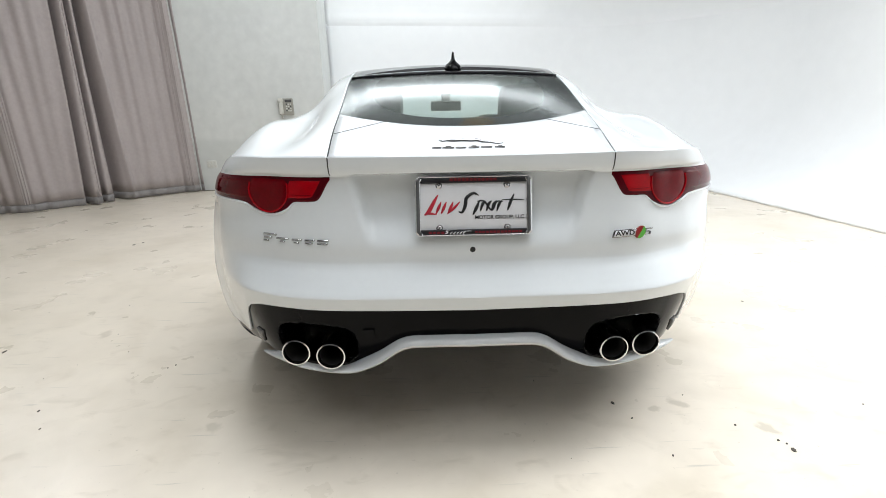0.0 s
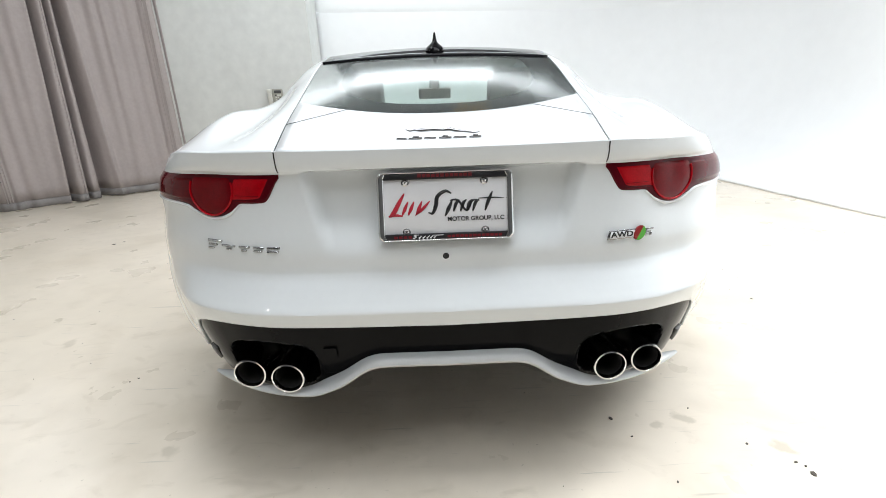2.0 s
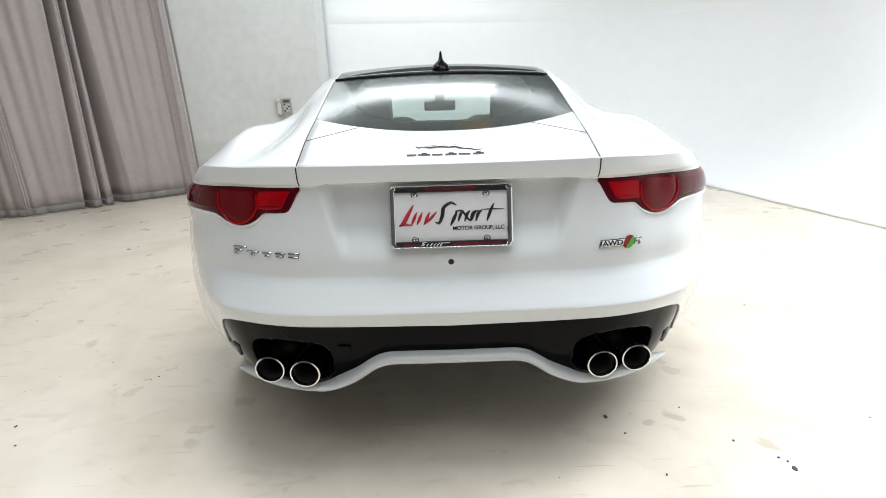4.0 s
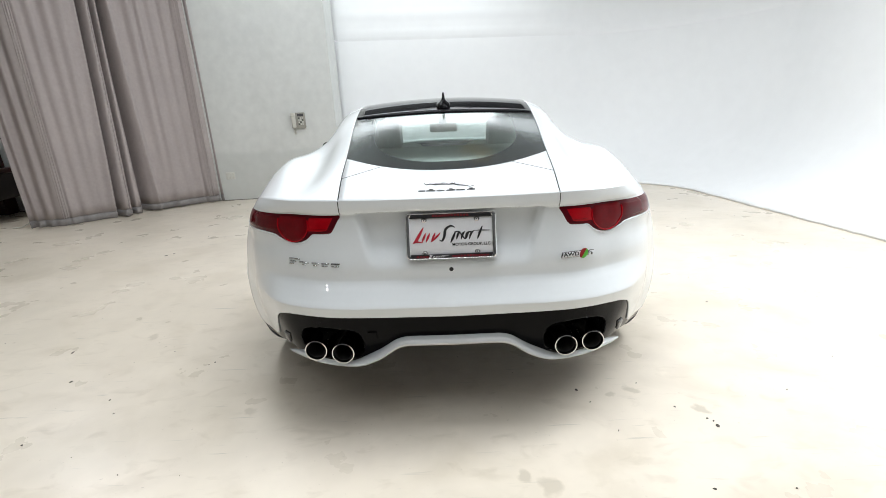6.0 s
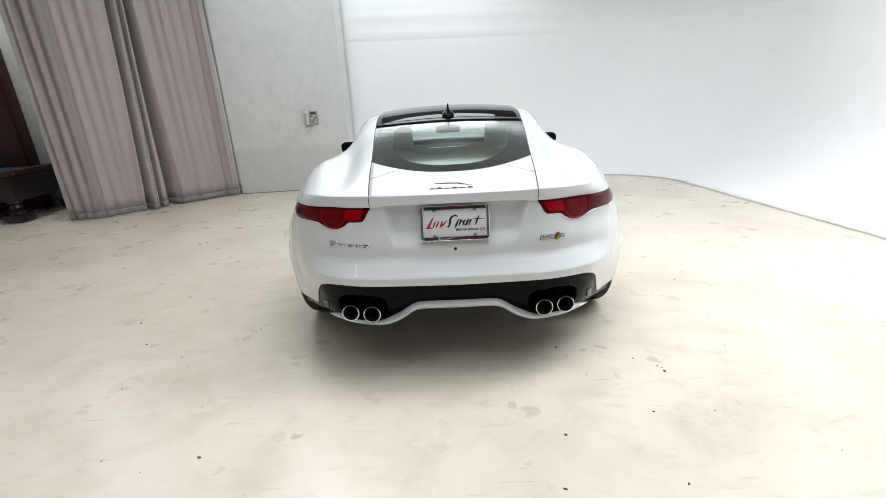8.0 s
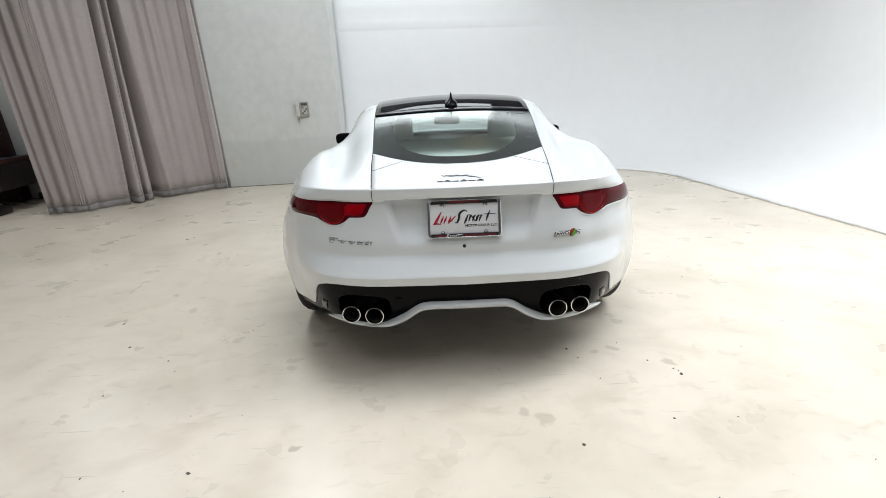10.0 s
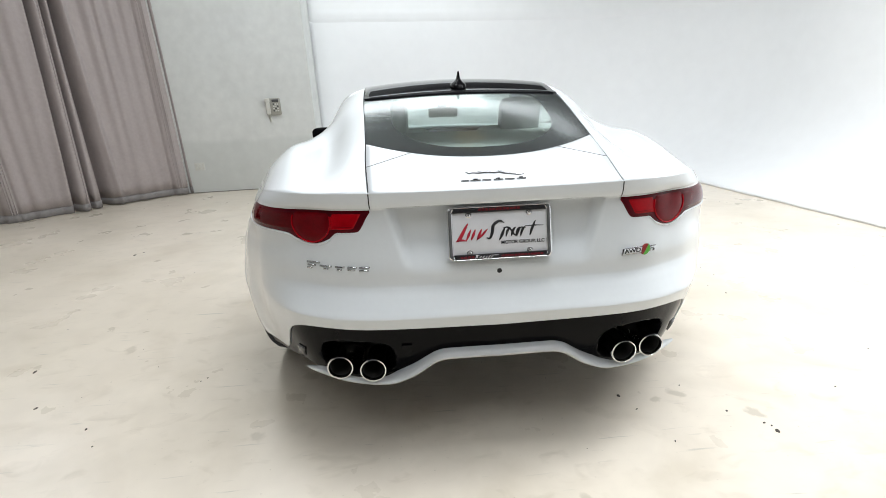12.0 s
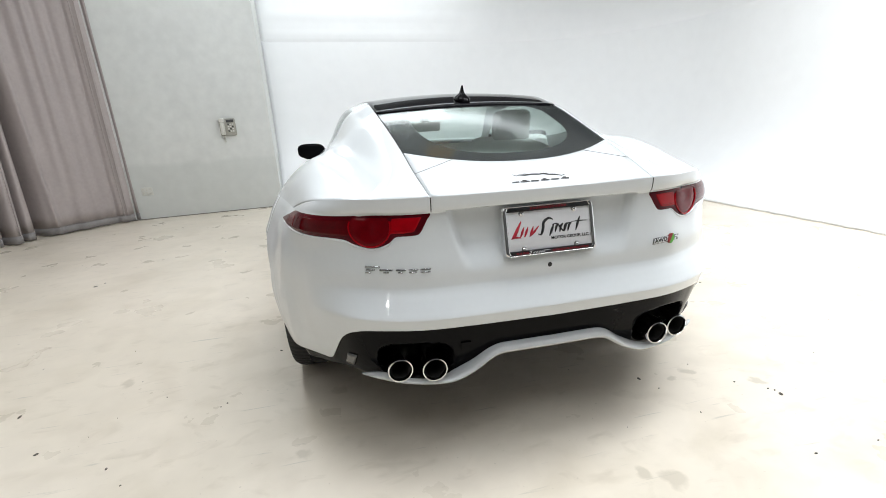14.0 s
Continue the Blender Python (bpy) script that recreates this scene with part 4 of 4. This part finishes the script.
def seat(x):
    t = new("seat")
    t.parent = car
    t["label"] = "pale grey leather bucket seat"
    box("backrest", (-0.26, -0.06, 0.0), (0.26, 0.06, 0.64), SEAT, t, bevel=0.055, m=pose(x, 1.55, 0.42, 14, 0, 0))
    box("headrest", (-0.125, -0.05, 0.58), (0.125, 0.04, 0.80), SEAT, t, bevel=0.045, m=pose(x, 1.55, 0.42, 14, 0, 0))
    box("seat_cushion", (-0.25, 0.0, 0.0), (0.25, 0.5, 0.14), SEAT, t, bevel=0.05, m=pose(x, 1.6, 0.36, 4, 0, 0))


seat(-0.39)
seat(0.39)
inner_mirror = box("rear_view_mirror", (-0.112, -0.014, -0.036), (0.112, 0.014, 0.036), PHONE_GREY, car, "inside rear-view mirror", bevel=0.0138, m=pose(0.0, 2.20, 1.105, 10, 0, 0))
box("mirror_stem", (-0.035, 0.0, 0.02), (0.035, 0.05, 0.10), PHONE_GREY, inner_mirror, bevel=0.015, m=pose(0.0, 2.21, 1.105, -8, 0, 0))
both("door_card", np.array([[(0.70 - 0.06 * (z - 0.6), y, z) for y in np.linspace(1.2, 2.85, 6)] for z in (0.35, 0.6, 0.95)]), SEAT, car, thick=0.02)

# plate in its frame
PM = pose(0.003, 0.0225, 0.804, -14.6, 0, 0) @ Matrix.Diagonal((1.045, 1, 1.035, 1))
plate = new("license_plate")
plate.parent = car
plate["label"] = "white dealer plate in a chrome and black frame"
box("plate_panel", (-0.150, -0.004, -0.074), (0.150, 0.0, 0.074), PLATE_WHITE, plate, bevel=0.001, m=PM)


def frame_rim():
    """A rounded chrome rim: a ring of half-round section along a rounded rectangle."""
    w, h, r = 0.1555, 0.0790, 0.014
    loop = []
    for cx, cz, a0 in ((w - r, h - r, 0), (r - w, h - r, 90), (r - w, r - h, 180), (w - r, r - h, 270)):
        loop += [(cx, cz, radians(a0 + a)) for a in np.linspace(0, 90, 9)]
    rows = []
    for f, out in ((0.0, 0.004), (0.0, -0.007), (0.15, -0.0105), (0.45, -0.012), (0.8, -0.0105), (1.0, -0.006), (1.0, 0.0)):
        row = []
        for cx, cz, a in loop:
            c, d = math.cos(a), math.sin(a)
            wide = 0.0165 * abs(c) ** 0.7 + 0.0045 * abs(d) ** 0.7
            row.append(tuple(PM @ Vector((cx + c * r - math.copysign(min(1, abs(c) * 3), c) * f * wide * (abs(c) > 1e-6), out, cz + d * r - math.copysign(min(1, abs(d) * 3), d) * f * 0.0045))))
        rows.append(row)
    return rows


sheet("frame_rim", frame_rim(), CHROME, plate, "polished chrome plate frame", wrap=True)
box("frame_top", (-0.1415, -0.0095, 0.062), (0.1415, 0.003, 0.0750), INK_BLACK, plate, "black frame bar", bevel=0.002, m=PM)
box("frame_bottom", (-0.1415, -0.0095, -0.0750), (0.1415, 0.003, -0.062), INK_BLACK, plate, "black frame bar", bevel=0.002, m=PM)
for x in (-0.091, 0.089):
    for z in (0.056, -0.058):
        lathe("screw", [(0.0, -0.0035), (0.003, -0.003), (0.005, -0.001), (0.006, 0.001), (0.009, 0.002), (0.009, 0.004)], CHROME, plate, PM @ pose(x, -0.0075, z, 0, 0, 90), n=18)


def ribbon(name, strokes, mat, parent, m, deep=0.0006):
    """Flat brush strokes: each is a list of (x, z, half width)."""
    bm = bmesh.new()
    for st in strokes:
        c = np.array([st[0], *st, st[-1]], float)
        pts = []
        for k in range(1, len(c) - 2):
            for q in np.linspace(0, 1, 9)[(0 if k == 1 else 1):]:
                pts.append(0.5 * (2 * c[k] + (c[k + 1] - c[k - 1]) * q + (2 * c[k - 1] - 5 * c[k] + 4 * c[k + 1] - c[k + 2]) * q * q + (3 * c[k] - c[k - 1] - 3 * c[k + 1] + c[k + 2]) * q**3))
        pts = np.array(pts)
        t = np.gradient(pts[:, :2], axis=0)
        n = np.stack([-t[:, 1], t[:, 0]], 1) / np.maximum(np.linalg.norm(t, axis=1), 1e-9)[:, None]
        L = [bm.verts.new((p[0] + q[0] * p[2] * 1.3, -deep, p[1] + q[1] * p[2] * 1.3)) for p, q in zip(pts, n)]
        R = [bm.verts.new((p[0] - q[0] * p[2] * 1.3, -deep, p[1] - q[1] * p[2] * 1.3)) for p, q in zip(pts, n)]
        for k in range(len(L) - 1):
            bm.faces.new((L[k], L[k + 1], R[k + 1], R[k]))
    bmesh.ops.recalc_face_normals(bm, faces=bm.faces)
    bmesh.ops.transform(bm, matrix=m, verts=bm.verts)
    ob = from_bm(name, bm, mat, parent)
    so = ob.modifiers.new("depth", "SOLIDIFY")
    so.thickness, so.offset = 0.0005, 0
    return ob


FACE = PM @ pose(0, -0.0042, 0)
red = [[(-0.094, 0.031, 0.0012), (-0.106, 0.010, 0.0035), (-0.120, -0.014, 0.0040), (-0.131, -0.022, 0.001)], [(-0.131, -0.021, 0.001), (-0.116, -0.018, 0.0026), (-0.098, -0.021, 0.001)]]
red += [[(x + 0.010, 0.012, 0.001), (x + 0.003, -0.004, 0.0030), (x - 0.004, -0.019, 0.0012)] for x in (-0.096, -0.082, -0.064)]
red += [[(-0.036, 0.012, 0.001), (-0.052, -0.005, 0.0026), (-0.070, -0.020, 0.0008)]]
for st in red:
    ribbon("brush_mark", [st], INK_RED, plate, FACE)
blk = [[(0.014, 0.028, 0.001), (0.000, 0.034, 0.0026), (-0.018, 0.022, 0.0034), (-0.022, 0.002, 0.0036), (-0.030, -0.016, 0.0024), (-0.040, -0.014, 0.001)]]
blk += [[(0.016, 0.014, 0.001), (0.007, -0.006, 0.0034), (-0.002, -0.024, 0.001)]]
blk += [[(x + 0.008, 0.013, 0.001), (x, 0.004, 0.0030), (x - 0.006, -0.014, 0.0012)] for x in (0.024, 0.040, 0.054, 0.068)]
blk += [[(0.010, 0.012, 0.0008), (0.028, 0.012, 0.0020), (0.048, -0.012, 0.0018), (0.062, 0.010, 0.0016), (0.078, 0.010, 0.0008)]]
blk += [[(0.108, 0.030, 0.001), (0.098, 0.008, 0.0032), (0.090, -0.014, 0.0012)], [(0.076, 0.015, 0.0006), (0.105, 0.0155, 0.0013), (0.134, 0.0145, 0.0005)]]
for st in blk:
    ribbon("brush_mark", [st], INK_BLACK, plate, FACE)
lettering("plate_lettering", "MOTOR GROUP, LLC", 0.0138, INK_BLACK, plate, FACE @ Matrix.Translation((0.0685, -0.0004, -0.0310)))
BAR = PM @ pose(0, -0.0096, 0)
for k in range(12):
    slabs("lettering_bar", [(-0.062 + 0.0105 * k, -0.054 + 0.0105 * k, 0.0665, 0.0735)], INK_DARK_RED, plate, BAR, 0.0005, bevel=0)
for x in [-0.120 + 0.011 * k for k in range(4)] + [0.002 + 0.0098 * k for k in range(13)]:
    slabs("lettering_bar", [(x, x + 0.0075, -0.073, -0.067)], INK_DARK_RED, plate, BAR, 0.0005, bevel=0)
wh = [[(-0.064, -0.065, 0.0004), (-0.074, -0.066, 0.0011), (-0.070, -0.070, 0.0012), (-0.078, -0.0735, 0.0006)]]
wh += [[(x + 0.003, -0.0675, 0.0005), (x - 0.003, -0.0725, 0.0011), (x - 0.001, -0.0735, 0.0005)] for x in (-0.060, -0.051, -0.042, -0.034, -0.026)] + [[(-0.034, -0.0665, 0.0003), (-0.016, -0.0668, 0.0007), (-0.006, -0.0665, 0.0003)]]
for st in wh:
    ribbon("brush_mark", [st], PLATE_WHITE, plate, BAR)

# ---- things along the phone wall ----
def wall_phone():
    M = ROOM @ pose(-1.735, WALL_Y, 1.185) @ Matrix.Diagonal((1.28, 1.1, 1.36, 1))
    t = new("wall_phone")
    box("phone_base", (-0.075, -0.045, -0.085), (0.085, 0.0, 0.085), PHONE_BODY, t, bevel=0.01, m=M)
    box("display", (0.0, -0.052, 0.045), (0.072, -0.044, 0.072), PHONE_DARK, t, bevel=0.003, m=M)
    hs = box("handset", (-0.068, -0.075, -0.078), (-0.022, -0.046, 0.082), PHONE_GREY, t, bevel=0.012, m=M)
    box("earpiece", (-0.072, -0.085, 0.045), (-0.018, -0.05, 0.085), PHONE_GREY, hs, bevel=0.01, m=M)
    for r in range(4):
        for c in range(3):
            box("key", (0.006 + 0.022 * c, -0.05, 0.018 - 0.022 * r), (0.022 + 0.022 * c, -0.044, 0.032 - 0.022 * r), PHONE_DARK if (r + c) % 3 == 0 else OUTLET_WHITE, t, bevel=0.002, m=M)
    pts = [tuple(M @ Vector((-0.045 + 0.012 * math.sin(k * 1.9), -0.03 + 0.01 * math.cos(k * 1.9), -0.085 - 0.0042 * k))) for k in range(16)]
    tube("cord", pts, 0.006, PHONE_GREY, t, "coiled grey cord")
    return tagged(t, "grey desk phone mounted on the white wall", "phone")


wall_phone()


def outlet():
    M = ROOM @ pose(-2.90, WALL_Y, 0.39)
    t = new("wall_outlet")
    box("cover_plate", (-0.07, -0.008, -0.057), (0.07, 0.0, 0.057), OUTLET_WHITE, t, bevel=0.004, m=M)
    for k in (-1, 0, 1):
        for z in (-0.024, 0.024):
            box("socket", (k * 0.045 - 0.013, -0.010, z - 0.015), (k * 0.045 + 0.013, -0.007, z + 0.015), PHONE_GREY, t, bevel=0.003, m=M)
    return tagged(t, "off-white triple wall outlet beside the curtain", "outlet")


outlet()


def pool_table():
    t = new("pool_table")
    M = pose(-6.16, 4.05, 0, 0, 0, 8)
    for lo, hi in (((-2.4, -0.12, 0.65), (0.14, 0.02, 0.72)), ((-2.4, 1.16, 0.65), (0.14, 1.30, 0.72)), ((0.0, 0.02, 0.65), (0.14, 1.16, 0.72)), ((-2.4, 0.02, 0.65), (-2.26, 1.16, 0.72))):
        box("table_rail", lo, hi, DARK_WOOD, t, "dark red wooden rail", bevel=0.018, m=M)
    box("apron", (-2.35, -0.07, 0.30), (0.09, 1.25, 0.65), BLACK_WOOD, t, "black stained apron", bevel=0.015, m=M)
    box("cloth", (-2.26, 0.02, 0.645), (0.0, 1.16, 0.690), FELT, t, "blue cloth", bevel=0.003, m=M)
    for x, y in ((0.0, 0.02), (-2.26, 0.02), (0.0, 1.16), (-2.26, 1.16)):
        leg = lathe("leg", [(0.0, 0.30), (0.085, 0.30), (0.09, 0.275), (0.06, 0.255), (0.075, 0.23), (0.08, 0.20), (0.055, 0.17), (0.09, 0.14), (0.10, 0.12), (0.0, 0.12)], BLACK_WOOD, t, M @ pose(x, y, 0) @ pose(0, 0, 0, 0, -90, 0), n=28)
        box("foot", (-0.13, -0.13, 0.0), (0.13, 0.13, 0.12), BLACK_WOOD, leg, bevel=0.03, m=M @ pose(x, y, 0))
    return tagged(t, "dark carved wooden pool table with blue cloth", "pool table")


pool_table()


def cable():
    """A grey lead that lies on the floor and loops up behind the curtain."""
    pts = [(-5.62, 3.98, 0.008), (-5.52, 4.00, 0.010), (-5.44, 4.03, 0.05), (-5.41, 4.06, 0.13), (-5.43, 4.08, 0.22), (-5.47, 4.10, 0.29), (-5.45, 4.13, 0.35), (-5.38, 4.16, 0.34), (-5.33, 4.18, 0.22), (-5.32, 4.20, 0.06), (-5.28, 4.24, 0.008), (-5.15, 4.35, 0.008)]
    return tagged(tube("cable", pts, 0.008, PHONE_GREY), "grey cable looping up from the floor beside the curtain", "cable")


cable()


def cabinet():
    t = new("tall_cabinet")
    box("cabinet_body", (-7.7, 5.50, 0.02), (-6.13, 5.69, 2.5), DARK_WOOD, t, bevel=0.01, m=ROOM)
    for a in (-7.66, -6.90):
        box("cabinet_door", (a, 5.48, 0.1), (a + 0.74, 5.50, 2.45), DARK_WOOD, t, bevel=0.008, m=ROOM)
    box("plinth", (-7.68, 5.52, 0.0), (-6.15, 5.68, 0.03), BLACK_WOOD, t, bevel=0.004, m=ROOM)
    return tagged(t, "tall dark red wooden cabinet behind the pool table", "cabinet")


cabinet()


def floor_scraps():
    """Small dark flakes and grit lying on the floor."""
    rng = random.Random(7)
    bm = bmesh.new()
    spots = [(1.03, -0.054, 0.012), (1.014, -0.01, 0.008), (1.03, -0.026, 0.005), (0.922, 0.068, 0.006), (0.843, -0.346, 0.009), (-2.17, 0.715, 0.018), (0.548, 0.205, 0.012), (0.584, 0.119, 0.007), (0.834, 0.240, 0.005), (0.635, -0.06, 0.006)]
    spots += [(-2.736, 2.524, 0.020), (-2.696, 2.588, 0.012), (-1.938, 0.422, 0.010), (-1.621, 0.259, 0.009), (-1.53, 0.158, 0.006), (-1.273, 0.556, 0.006), (-1.295, 0.534, 0.004), (-1.917, 3.204, 0.014), (-1.097, 0.974, 0.009), (-1.776, -0.022, 0.005)]
    spots += [(-1.506, -0.518, 0.006), (-1.1, -0.516, 0.014), (0.351, -0.729, 0.012), (1.638, 1.063, 0.009), (0.423, -0.465, 0.009), (1.106, -0.354, 0.005), (0.795, -0.726, 0.007), (1.447, -0.598, 0.006)]
    for k in range(100):
        spots.append((rng.uniform(-3.5, 3.3), rng.uniform(-1.4, 4.0), 0.0018 + 0.0032 * rng.random() ** 3))
    for x, y, r in spots:
        r *= 0.78
        a0, st = rng.uniform(0, 6.3), rng.uniform(0.35, 1.0)
        vs = []
        for k in range(6):
            a = k * math.pi / 3
            px, py = r * math.cos(a) * rng.uniform(0.7, 1.2), r * st * math.sin(a) * rng.uniform(0.6, 1.1)
            vs.append((x + px * math.cos(a0) - py * math.sin(a0), y + px * math.sin(a0) + py * math.cos(a0)))
        top = [bm.verts.new((*v, 0.003)) for v in vs]
        low = [bm.verts.new((*v, 0.0)) for v in vs]
        bm.faces.new(top)
        for k in range(6):
            bm.faces.new((low[k], low[(k + 1) % 6], top[(k + 1) % 6], top[k]))
    return from_bm("floor_scraps", bm, SPECK)


tagged(floor_scraps(), "small dark flakes and grit scattered on the floor", "debris", kind="stuff")


def ceiling_lamp():
    """A shallow drum lamp with a tan shade, unlit."""
    t = new("ceiling_lamp")
    M = pose(0.62, 4.4, 4.6, 0, 90, 0)
    lathe("shade", [(0.0, 0.09), (0.26, 0.085), (0.30, 0.07), (0.31, 0.01), (0.31, 0.0)], TAN_SHADE, t, M, "round tan shade")
    lathe("ceiling_plate", [(0.0, 0.006), (0.33, 0.006), (0.335, 0.0)], PHONE_GREY, t, M)
    return tagged(t, "round tan drum lamp fixed to the ceiling", "ceiling lamp")


TAN_SHADE = material("tan_shade", (0.62, 0.42, 0.18), 0.7, spread=0.1, scale=8)
ceiling_lamp()
